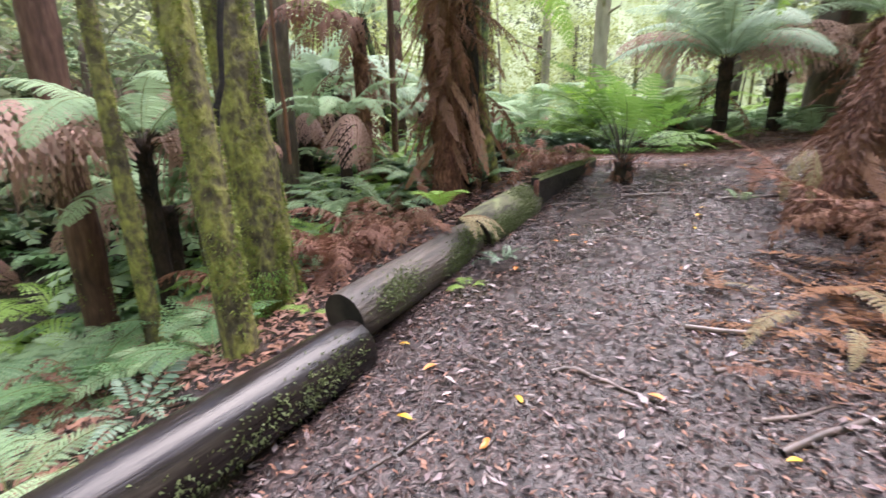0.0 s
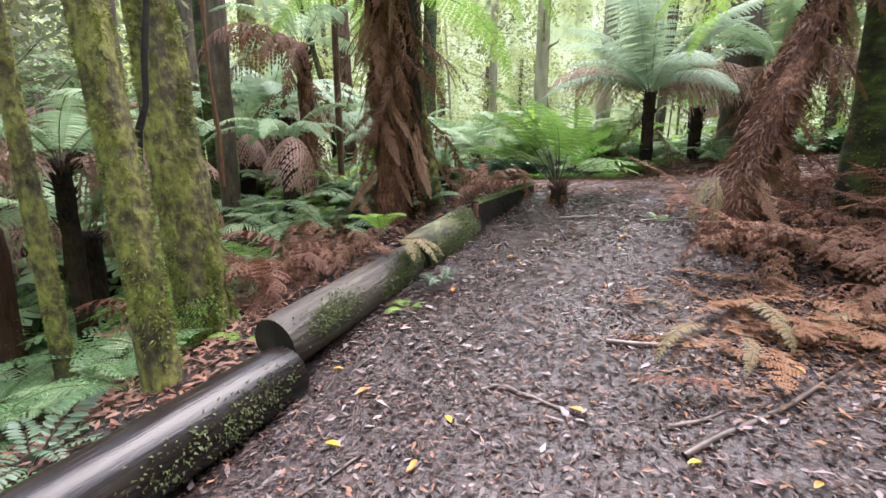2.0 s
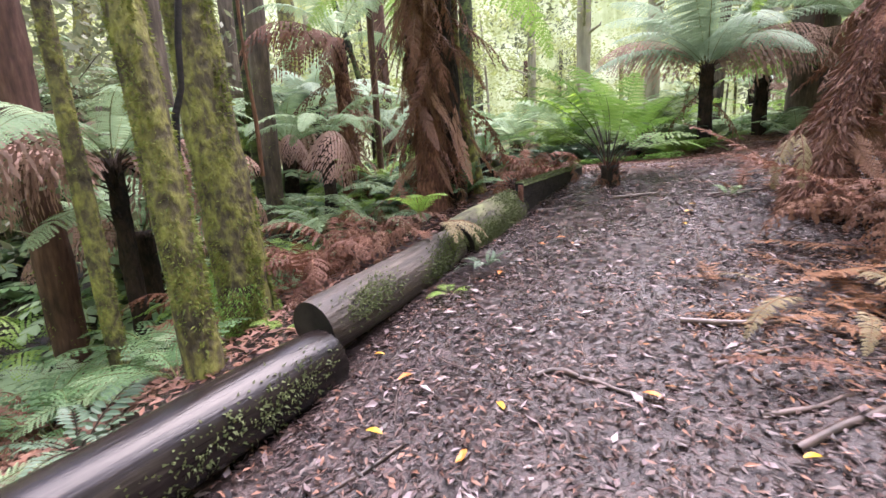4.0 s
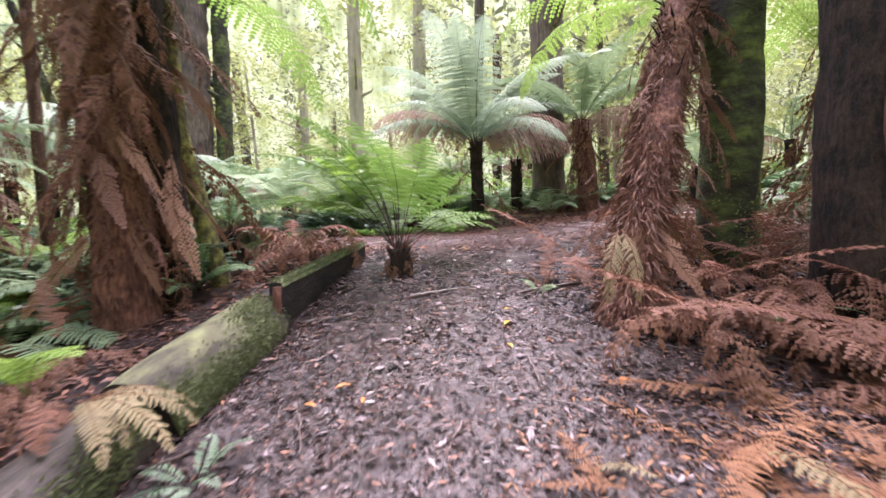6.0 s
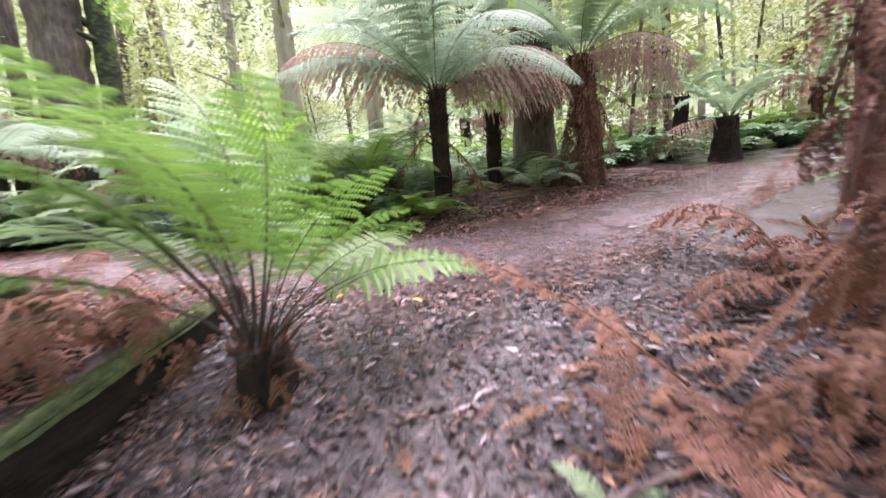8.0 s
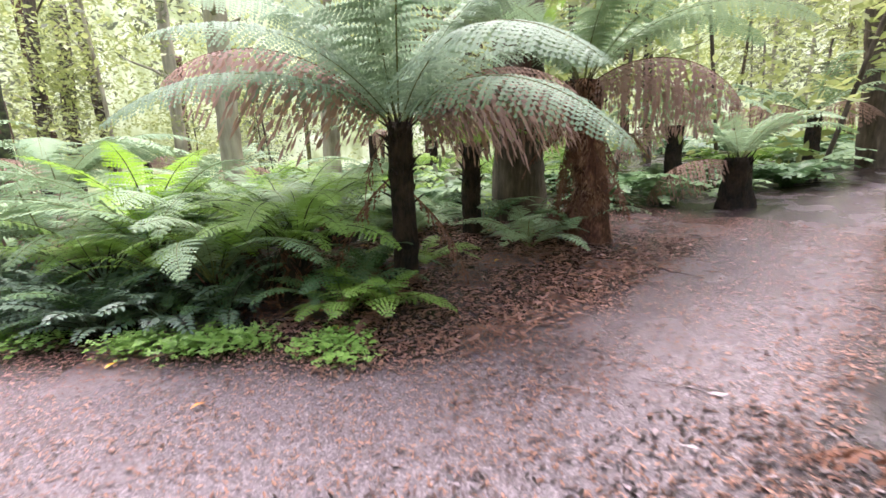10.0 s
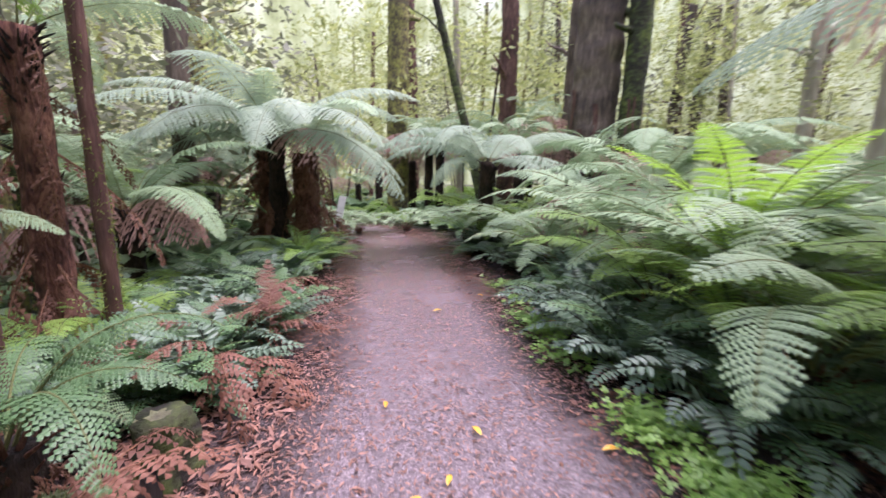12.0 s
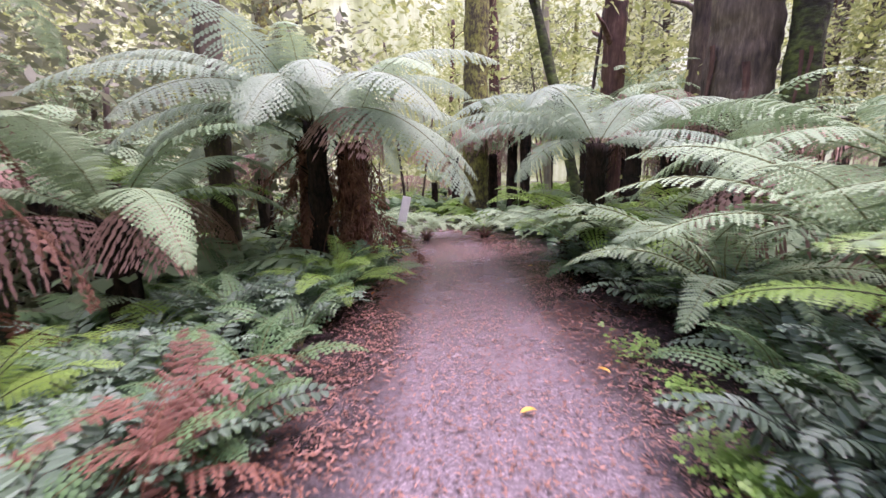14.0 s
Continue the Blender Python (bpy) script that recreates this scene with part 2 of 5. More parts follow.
def land(x, y):
    """Height of the forest floor: a ramp up to the made path, falling away past the edging logs."""
    x, y = np.asarray(x, float), np.asarray(y, float)
    yy = 1.2 + np.log1p(np.exp(np.clip((y - 1.2) / 0.5, -30, 30))) * 0.5
    ramp_z = 0.12 + 0.15 * (np.clip(x, -14, 14) - 0.79) + 0.18 * (yy - 2.26)
    d = -0.846 * (x + 0.5) + 0.533 * (y - 2.65)
    ramp_z = ramp_z - 0.3 * np.clip(d - 1.2, 0, 4) * (1 - smooth_step(6, 9, y))
    flat = 1.27 + 0.03 * np.clip(x - 3, -20, 20) + 0.05 * np.clip(x - 5, 0, 20)
    flat = flat + 0.11 * np.clip(y - 7.9, 0, 2.4) * smooth_step(4.2, 5.6, x)
    k = 0.12
    low = np.minimum(ramp_z, flat)
    return low - k * np.log(np.exp(-np.clip((ramp_z - low) / k, 0, 60)) + np.exp(-np.clip((flat - low) / k, 0, 60)))


def land1(x, y):
    return float(land(x, y))


def on(x, y, dz=0.0):
    return (x, y, land1(x, y) + dz)


# ---- ground ----
def axis(lo, hi, step, far):
    mid = list(np.arange(lo, hi, step))
    s, a, b = step, lo, mid[-1]
    left, right = [], []
    while a > -far:
        s *= 1.18
        a -= s
        left.append(a)
    s = step
    while b < far:
        s *= 1.18
        b += s
        right.append(b)
    return np.array(left[::-1] + mid + right)


def gravel_at(x, y):
    """How much of the ground is path gravel: 1 in the middle of the made path."""
    wide, pd = 1 - smooth_step(8.6, 9.8, y), path_distance(x, y)
    return (1 - smooth_step(0.46 + 0.14 * wide, 0.86 + 0.14 * wide, pd)) * (1 - 0.3 * smooth_step(4.8, 6.2, x) * smooth_step(6.3, 6.9, y))


def relief(x, y, grav):
    """Small humps and hollows trodden into the mud."""
    bump = np.array([noise.fractal((a * 1.7, b * 1.7, 0.3), 0.9, 2.0, 4) for a, b in zip(x.ravel(), y.ravel())]).reshape(x.shape)
    return bump * 0.028 * (1 - 0.75 * grav) * np.exp(-((x - 2) ** 2 + (y - 6) ** 2) / 400)


def build_ground():
    xs, ys = axis(-5, 10.5, 0.09, 140), axis(-0.5, 15, 0.09, 140)
    X, Y = np.meshgrid(xs, ys)
    Z = land(X, Y)
    grav = gravel_at(X, Y)
    Z = Z + relief(X, Y, grav)
    ny, nx = X.shape
    verts = np.stack([X.ravel(), Y.ravel(), Z.ravel()], 1)
    idx = np.arange(nx * ny).reshape(ny, nx)
    faces = np.stack([idx[:-1, :-1], idx[:-1, 1:], idx[1:, 1:], idx[1:, :-1]], -1).reshape(-1, 4).tolist()
    me = mesh("ground", verts, faces, GROUND, smooth=True)
    at = me.attributes.new("gravel", "FLOAT", "POINT")
    at.data.foreach_set("value", grav.ravel().astype(np.float32))
    tagged(new("ground", me), "wet muddy forest floor with a grey gravel walking path", "ground", kind="structure")


build_ground()


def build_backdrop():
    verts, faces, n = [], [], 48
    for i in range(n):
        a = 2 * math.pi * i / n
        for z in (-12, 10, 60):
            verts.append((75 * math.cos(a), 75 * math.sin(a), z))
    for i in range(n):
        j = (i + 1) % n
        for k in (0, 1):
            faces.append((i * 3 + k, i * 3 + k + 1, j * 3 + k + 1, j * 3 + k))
    tagged(new("backdrop", mesh("backdrop", verts, faces, BACKDROP, smooth=True)), "glowing backdrop painted as pale green distant forest between the trunks", "distant forest", kind="structure")


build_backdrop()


# ---- plants: meshes ----
def tube(pts, radii, seg, verts, faces, slots, slot, rng=None, rough=0.0):
    base = len(verts)
    pts = [Vector(p) for p in pts]
    for i, p in enumerate(pts):
        d = (pts[min(i + 1, len(pts) - 1)] - pts[max(i - 1, 0)]).normalized()
        u = d.cross(Vector((0.31, 0.95, 0.05)) if abs(d.y) < 0.9 else Vector((1, 0, 0))).normalized()
        v = d.cross(u)
        for s in range(seg):
            a = 2 * math.pi * s / seg
            r = radii[i] * (1 + (rng.uniform(-rough, rough) if rng else 0))
            verts.append(p + u * (r * math.cos(a)) + v * (r * math.sin(a)))
    for i in range(len(pts) - 1):
        for s in range(seg):
            t = (s + 1) % seg
            faces.append((base + i * seg + s, base + i * seg + t, base + (i + 1) * seg + t, base + (i + 1) * seg + s))
            slots.append(slot)
    faces.append(tuple(base + (len(pts) - 1) * seg + s for s in range(seg)))
    slots.append(slot)


def frond_mesh(name, leaf, stem, length=1.5, pairs=24, width=0.5, rise=50, bend=95, fine=9, start=0.14, sag=0.25, seed=0, plain=False, thick=0.011, lean=0.42, ragged=0.0, fat=0.66):
    """One fern frond along +X from its base: an arching stalk, paired side leaves that taper to the tip, each cut into fine leaflets, or left whole (plain)."""
    rng = random.Random(seed)
    n = 40
    pts, p, wob = [Vector((0, 0, 0))], Vector((0, 0, 0)), rng.uniform(-0.15, 0.15)
    for i in range(n):
        s = (i + 0.5) / n
        a = radians(rise - bend * s ** 1.25)
        p = p + Vector((math.cos(a), wob * s, math.sin(a))) * (length / n)
        pts.append(p.copy())

    def at(s):
        f = min(s * n, n - 0.001)
        i = int(f)
        return pts[i].lerp(pts[i + 1], f - i), (pts[i + 1] - pts[i]).normalized()

    verts, faces, slots = [], [], []
    stops = [0.0, start * 0.5] + [start + (1 - start) * (k + 0.3) / pairs for k in range(pairs)]
    for s in stops:
        o, d = at(s)
        side = Vector((0, 0, 1)).cross(d).normalized()
        r = thick * (1 - 0.85 * s)
        verts += [o + side * r, o + d.cross(side) * r, o - side * r, o - d.cross(side) * r]
    for i in range(len(stops) - 1):
        for j in range(4):
            faces.append((i * 4 + j, i * 4 + (j + 1) % 4, i * 4 + 4 + (j + 1) % 4, i * 4 + 4 + j))
            slots.append(1)
    gap = length * (1 - start) / pairs
    for k in range(pairs):
        s = stops[k + 2]
        q = (s - start) / (1 - start)
        w = width * (min(1.0, 0.30 + 2.3 * q) * (1 - q) ** 0.62 + 0.015) * rng.uniform(0.88, 1.06)
        o, d = at(s)
        side0 = Vector((0, 0, 1)).cross(d).normalized()
        up = d.cross(side0)
        for sgn in (-1, 1):
            if rng.random() < 0.03 + 0.2 * ragged:
                continue
            root = (k + 2) * 4 + (0 if sgn > 0 else 2)
            w1 = w * (1 - ragged * rng.uniform(0, 0.5))
            dirv = (side0 * sgn + d * (lean + rng.uniform(-0.12, 0.12) + ragged * rng.uniform(-0.7, 0.7)) + up * (rng.uniform(0.0, 0.16) + ragged * rng.uniform(-0.8, 0.5))).normalized()
            sg = sag * rng.uniform(1 - ragged, 1 + ragged)
            if plain:
                hw = gap * 0.52
                a1 = o + dirv * (w1 * 0.35) - Vector((0, 0, sg * w1 * 0.10))
                a2 = o + dirv * (w1 * 0.75) - Vector((0, 0, sg * w1 * 0.38))
                tip = o + dirv * w1 - Vector((0, 0, sg * w1 * 0.65))
                cr = d * hw
                b0 = len(verts)
                lift = up * (hw * 0.35)
                verts += [a1 - cr * 0.95 + lift, a1, a1 + cr * 0.95 + lift, a2 - cr * 0.75 + lift, a2, a2 + cr * 0.75 + lift, tip]
                for f in ((root, b0 + 1, b0), (root, b0 + 2, b0 + 1), (b0, b0 + 1, b0 + 4, b0 + 3), (b0 + 1, b0 + 2, b0 + 5, b0 + 4), (b0 + 3, b0 + 4, b0 + 6), (b0 + 4, b0 + 5, b0 + 6)):
                    faces.append(f)
                    slots.append(0)
                continue
            m = max(3, int(round(fine * (0.35 + 0.65 * w / width))))
            cross = dirv.cross(up).normalized()
            last, last_p = root, o
            for j in range(m):
                e1, e = (j + 1) / m, (j + 0.5) / m
                nxt = o + dirv * (w1 * e1) - Vector((0, 0, sg * w1 * e1 * e1))
                h = gap * fat * (1 - 0.62 * e ** 2)
                fwd = (nxt - last_p) * 0.6
                b0 = len(verts)
                dip = up * (h * (0.22 + 0.5 * ragged * rng.random()))
                verts += [nxt, last_p + cross * h + fwd - dip, last_p - cross * h + fwd - dip]
                faces += [(last, b0, b0 + 1), (last, b0 + 2, b0)]
                slots += [0, 0]
                last, last_p = b0, nxt
    return mesh(name, verts, faces, leaf, stem, slots=slots)


def frond_set(name, leaf, stem, count=3, **kw):
    return [frond_mesh("%s_frond" % name, leaf, stem, seed=11 * i + len(name), **kw) for i in range(count)]


TF_BLUE = frond_set("tree_fern", FERN_BLUE, STEM_GREEN, 4, length=2.8, pairs=44, width=0.54, rise=46, bend=92, fine=13, start=0.09, sag=0.4, fat=0.85)
TF_WIDE = frond_set("broad_tree_fern", FERN_SILVER, STEM_GREEN, 4, length=3.1, pairs=58, width=0.70, rise=40, bend=76, fine=13, start=0.07, sag=0.5, fat=0.78)
TF_GREEN = frond_set("green_tree_fern", FERN_GREEN, STEM_GREEN, length=2.5, pairs=34, width=0.46, rise=50, bend=95, fine=9, start=0.10, sag=0.4)
TF_FAR = frond_set("far_tree_fern", FERN_BLUE, STEM_GREEN, 3, length=2.5, pairs=24, width=0.46, rise=48, bend=94, fine=4, start=0.10, sag=0.4)
SHUTTLE_FAR = frond_set("far_shuttlecock", FERN_GREEN, STEM_DARK, 3, length=1.8, pairs=20, width=0.36, rise=64, bend=90, fine=4, start=0.2, sag=0.25)
TF_DEAD = frond_set("dead_tree_fern", DEAD_PINK, STEM_BROWN, length=2.3, pairs=46, width=0.75, rise=34, bend=95, fine=10, start=0.08, sag=1.5, ragged=0.12)
HANG_BROWN = frond_set("hanging_brown", DEAD_BROWN, STEM_BROWN, 4, length=1.3, pairs=18, width=0.24, rise=-48, bend=40, fine=5, start=0.06, sag=0.9, ragged=0.8)
HANG_RED = frond_set("hanging_red", DEAD_RED, STEM_BROWN, 4, length=1.1, pairs=20, width=0.22, rise=-50, bend=38, fine=6, start=0.06, sag=0.9, ragged=0.8)
HANG_CHEV = frond_set("hanging_chevron", DEAD_TAN, STEM_BROWN, 4, length=1.2, pairs=24, width=0.19, rise=-74, bend=12, fine=6, start=0.05, sag=0.35, lean=0.85, ragged=0.22)
HANG_GOLD = frond_set("hanging_gold", DEAD_GOLD, STEM_BROWN, length=1.0, pairs=22, width=0.20, rise=-20, bend=65, fine=8, start=0.08, sag=0.9, ragged=0.5)
SHUTTLE = frond_set("shuttlecock_fern", FERN_GREEN, STEM_DARK, 4, length=1.9, pairs=32, width=0.36, rise=68, bend=88, fine=11, start=0.24, sag=0.25)
BROAD = frond_set("broad_path_fern", FERN_PATH, STEM_DARK, 4, length=1.6, pairs=17, width=0.42, rise=84, bend=72, fine=14, start=0.34, sag=0.2, lean=0.3, thick=0.008)
TF_DEAD_RED = frond_set("dead_red_tree_fern", DEAD_RED, STEM_BROWN, length=2.1, pairs=38, width=0.42, rise=20, bend=100, fine=8, start=0.06, sag=1.4, ragged=0.3)
SHUTTLE_LIME = frond_set("lime_fern", FERN_LIME, STEM_DARK, length=1.45, pairs=28, width=0.30, rise=68, bend=75, fine=9, start=0.2, sag=0.2)
SHUTTLE_MID = frond_set("drooping_fern", FERN_MID, STEM_GREEN, 3, length=1.5, pairs=32, width=0.30, rise=64, bend=118, fine=9, start=0.15, sag=0.3)
SHUTTLE_BLUE = frond_set("pale_fern", FERN_BLUE, STEM_GREEN, 4, length=2.0, pairs=34, width=0.38, rise=60, bend=90, fine=11, start=0.18, sag=0.25)
LOW_DARK = frond_set("low_dark_fern", FERN_DARK, STEM_DARK, 4, length=0.72, pairs=14, width=0.19, rise=58, bend=85, start=0.15, plain=True, sag=0.25, thick=0.006, ragged=0.12)
LOW_MID = frond_set("low_mid_fern", FERN_MID, STEM_GREEN, length=0.8, pairs=17, width=0.19, rise=58, bend=88, fine=4, start=0.15, sag=0.2, thick=0.006)
LOW_BLUE = frond_set("low_pale_fern", FERN_BLUE, STEM_GREEN, length=0.8, pairs=22, width=0.21, rise=55, bend=85, fine=8, start=0.15, sag=0.2, thick=0.006)
LOW_GREEN = frond_set("low_bright_fern", FERN_GREEN, STEM_GREEN, length=0.7, pairs=18, width=0.21, rise=55, bend=85, fine=5, start=0.15, sag=0.2, thick=0.006)
DEAD_ARCH = frond_set("dead_arching", DEAD_RED, STEM_BROWN, 4, length=1.3, pairs=22, width=0.26, rise=55, bend=125, fine=7, start=0.12, sag=0.7, thick=0.007, ragged=0.5)
DEAD_ARCH_BROWN = frond_set("dead_dark_arching", DEAD_BROWN, STEM_BROWN, 3, length=1.2, pairs=20, width=0.24, rise=50, bend=130, fine=6, start=0.12, sag=0.8, thick=0.007, ragged=0.65)
BRACKEN_FLAT = frond_set("fallen_bracken", DEAD_ORANGE, STEM_BROWN, 4, length=0.9, pairs=18, width=0.22, rise=8, bend=14, fine=7, start=0.08, sag=0.12, thick=0.006, ragged=0.45)
BROWN_FLAT = frond_set("fallen_brown", DEAD_RED, STEM_BROWN, 4, length=1.0, pairs=20, width=0.22, rise=12, bend=22, fine=7, start=0.08, sag=0.15, thick=0.006, ragged=0.5)
GOLD_FLAT = frond_set("fallen_gold", DEAD_GOLD, STEM_BROWN, length=0.9, pairs=24, width=0.17, rise=25, bend=75, fine=8, start=0.06, sag=0.3, thick=0.007, ragged=0.3)
RNG = random.Random(7)


def put_fronds(parent, meshes, n, z=0.0, tilt=(-8, 8), size=(0.85, 1.1), spread=360, first=0.0, radius=0.05, name="frond", label="", rng=None):
    rng = rng or RNG
    for i in range(n):
        a = first + spread * (i + rng.uniform(-0.35, 0.35)) / n
        s = rng.uniform(*size)
        m = pose(radius * math.cos(radians(a)), radius * math.sin(radians(a)), z, rng.uniform(-18, 18), -rng.uniform(*tilt), a) @ Matrix.Scale(s, 4)
        part(name, rng.choice(meshes), parent, m, label)


def trunk_mesh(name, pts, radii, mat, seg=16, rough=0.09, flare=0.0, seed=1, step=0.12, groove=0.0):
    """A tapered trunk through the given points, with an uneven surface and a flared foot."""
    pts = [Vector(p) for p in pts]
    cum = [0.0]
    for a, b in zip(pts, pts[1:]):
        cum.append(cum[-1] + (b - a).length)
    n = max(4, int(cum[-1] / step))
    verts, faces = [], []
    off = seed * 7.31
    for i in range(n + 1):
        d = cum[-1] * i / n
        k = max(j for j in range(len(pts) - 1) if cum[j] <= d + 1e-6)
        f = (d - cum[k]) / max(1e-6, cum[k + 1] - cum[k])
        c, r = pts[k].lerp(pts[k + 1], f), radii[k] + (radii[k + 1] - radii[k]) * f
        r *= 1 + flare * math.exp(-d / 0.28)
        for s in range(seg):
            a = 2 * math.pi * s / seg
            rr = r * (1 + rough * 2.0 * noise.noise((math.cos(a) * 1.6 + off, math.sin(a) * 1.6, d * 1.8)) + rough * noise.noise((math.cos(a) * 5, math.sin(a) * 5 + off, d * 6)))
            rr *= 1 + groove * math.sin(a * 5 + off) * math.exp(-d / 0.9)
            verts.append((c.x + rr * math.cos(a), c.y + rr * math.sin(a), c.z))
    for i in range(n):
        for s in range(seg):
            t = (s + 1) % seg
            faces.append((i * seg + s, i * seg + t, (i + 1) * seg + t, (i + 1) * seg + s))
    faces.append(tuple(n * seg + s for s in range(seg)))
    return mesh(name, verts, faces, mat, smooth=True)


def stubs_mesh(name, height, r, mat, n=60, seed=3, top=0.45, length=0.12, lean=(0, 0)):
    """Broken stalk bases standing out of a tree fern's trunk."""
    rng = random.Random(seed)
    verts, faces, slots = [], [], []
    for _ in range(n):
        z = height - abs(rng.gauss(0, top)) * 0.8
        z = max(0.05, z)
        a = rng.uniform(0, 2 * math.pi)
        e = radians(rng.uniform(25, 75))
        o = Vector((lean[0] * z / height + r * 0.8 * math.cos(a), lean[1] * z / height + r * 0.8 * math.sin(a), z))
        d = Vector((math.cos(a) * math.cos(e), math.sin(a) * math.cos(e), math.sin(e)))
        ln = length * rng.uniform(0.6, 1.5)
        tube([o, o + d * ln], [0.016, 0.005], 4, verts, faces, slots, 0)
    return mesh(name, verts, faces, mat)


def tufts(parent, pts, radii, count, mat, seed, lo=0.0, hi=1.0, size=0.03, label="", fall=-0.5, slim=0.22):
    """Moss standing off a trunk that runs through the given points."""
    rng = random.Random(seed)
    pts = [Vector(p) for p in pts]
    verts, faces = [], []
    for _ in range(count):
        f = rng.uniform(lo, hi) * (len(pts) - 1)
        i = min(int(f), len(pts) - 2)
        c = pts[i].lerp(pts[i + 1], f - i)
        r = radii[i] + (radii[i + 1] - radii[i]) * (f - i)
        a = rng.uniform(0, 2 * math.pi)
        if noise.noise((math.cos(a) * 1.5 + seed, math.sin(a) * 1.5, c.z * 1.4)) < rng.uniform(-0.25, 0.25):
            continue
        nrm = Vector((math.cos(a), math.sin(a), 0))
        p = c + nrm * r * 0.99
        d = (nrm + Vector((rng.gauss(0, 0.5), rng.gauss(0, 0.5), rng.gauss(fall, 0.6)))).normalized()
        v = d.cross(Vector((rng.gauss(0, 1), rng.gauss(0, 1), rng.gauss(0, 1)))).normalized() * size * slim
        b = len(verts)
        verts += [p - v, p + v, p + d * size * rng.uniform(0.5, 1.4)]
        faces.append((b, b + 1, b + 2))
    tagged(part("moss", mesh("moss_tufts", verts, faces, mat), parent), label or "yellow-green moss tufts", kind="stuff")


def tree_fern(place, height, r, fronds, n, label, size=(0.85, 1.1), tilt=(-12, 22), dead=0, dead_set=None, skirt=0, skirt_set=None, fibre=None, lean=(0, 0), group="tree ferns", seed=1, flare=0.25, stub=70, dead_tilt=(-20, 10), skirt_size=(0.7, 1.1), shag=0, shag_mat=None, dead_at=()):
    rng = random.Random(seed)
    t = thing("tree_fern", place, label, "tree fern", group)
    fibre = fibre or FIBRE_BLACK
    top = (lean[0], lean[1], height)
    mid = (lean[0] * 0.45, lean[1] * 0.45, height * 0.5)
    part("trunk", trunk_mesh("fern_trunk", [(0, 0, -0.25), mid, top], [r * 1.05, r, r * 0.95], fibre, rough=0.16, flare=flare, seed=seed), t)
    tagged(part("stubble", stubs_mesh("stubble", height, r, FIBRE_BLACK, stub, seed, lean=lean), t), kind="stuff")
    crown = Matrix.Translation(top)
    if shag:
        tufts(t, [(0, 0, 0), mid, top], [r * 1.25, r * 1.05, r], shag, shag_mat or DEAD_SHAG, seed, 0.0, 1.0, 0.10, "dry leaflets matted on the trunk", -1.3, 0.10)
    for i in range(n):
        a = 360 * (i + rng.uniform(-0.3, 0.3)) / n
        m = crown @ pose(0.05 * math.cos(radians(a)), 0.05 * math.sin(radians(a)), -0.02, rng.uniform(-15, 15), -rng.uniform(*tilt), a) @ Matrix.Scale(rng.uniform(*size), 4)
        part("frond", rng.choice(fronds), t, m)
    for i in range(dead + len(dead_at)):
        a = dead_at[i] if i < len(dead_at) else rng.uniform(0, 360)
        m = crown @ pose(0.06 * math.cos(radians(a)), 0.06 * math.sin(radians(a)), -0.08, rng.uniform(-25, 25), -rng.uniform(*dead_tilt), a) @ Matrix.Scale(rng.uniform(0.75, 1.05), 4)
        part("dead_frond", rng.choice(dead_set or TF_DEAD), t, m, "withered pinkish brown hanging frond")
    for i in range(skirt):
        k = rng.uniform(0.25, 1.0)
        a = rng.uniform(0, 360)
        m = pose(lean[0] * k + r * 0.95 * math.cos(radians(a)), lean[1] * k + r * 0.95 * math.sin(radians(a)), height * k, rng.uniform(-35, 35), rng.uniform(-22, 26), a) @ Matrix.Scale(rng.uniform(*skirt_size), 4)
        part("dead_frond", rng.choice(skirt_set or HANG_BROWN), t, m, "dry brown frond hanging down the trunk")
    return t


def crown_mesh(name, mat, clumps, per, spread, leaf=0.10, seed=1, flat=0.6):
    rng = random.Random(seed)
    verts, faces = [], []
    for _ in range(clumps):
        c = Vector((rng.gauss(0, spread[0]), rng.gauss(0, spread[1]), rng.gauss(0, spread[2])))
        cs = rng.uniform(0.25, 0.7)
        for _ in range(per):
            p = c + Vector((rng.gauss(0, cs), rng.gauss(0, cs), rng.gauss(0, cs * flat)))
            u = Vector((rng.gauss(0, 1), rng.gauss(0, 1), rng.gauss(0, 0.6))).normalized()
            v = u.cross(Vector((rng.gauss(0, 1), rng.gauss(0, 1), rng.gauss(0, 1)))).normalized()
            s = leaf * rng.uniform(0.6, 1.5)
            b = len(verts)
            verts += [p - u * s, p + v * s * 0.38, p + u * s, p - v * s * 0.38]
            faces.append((b, b + 1, b + 2, b + 3))
    return mesh(name, verts, faces, mat)


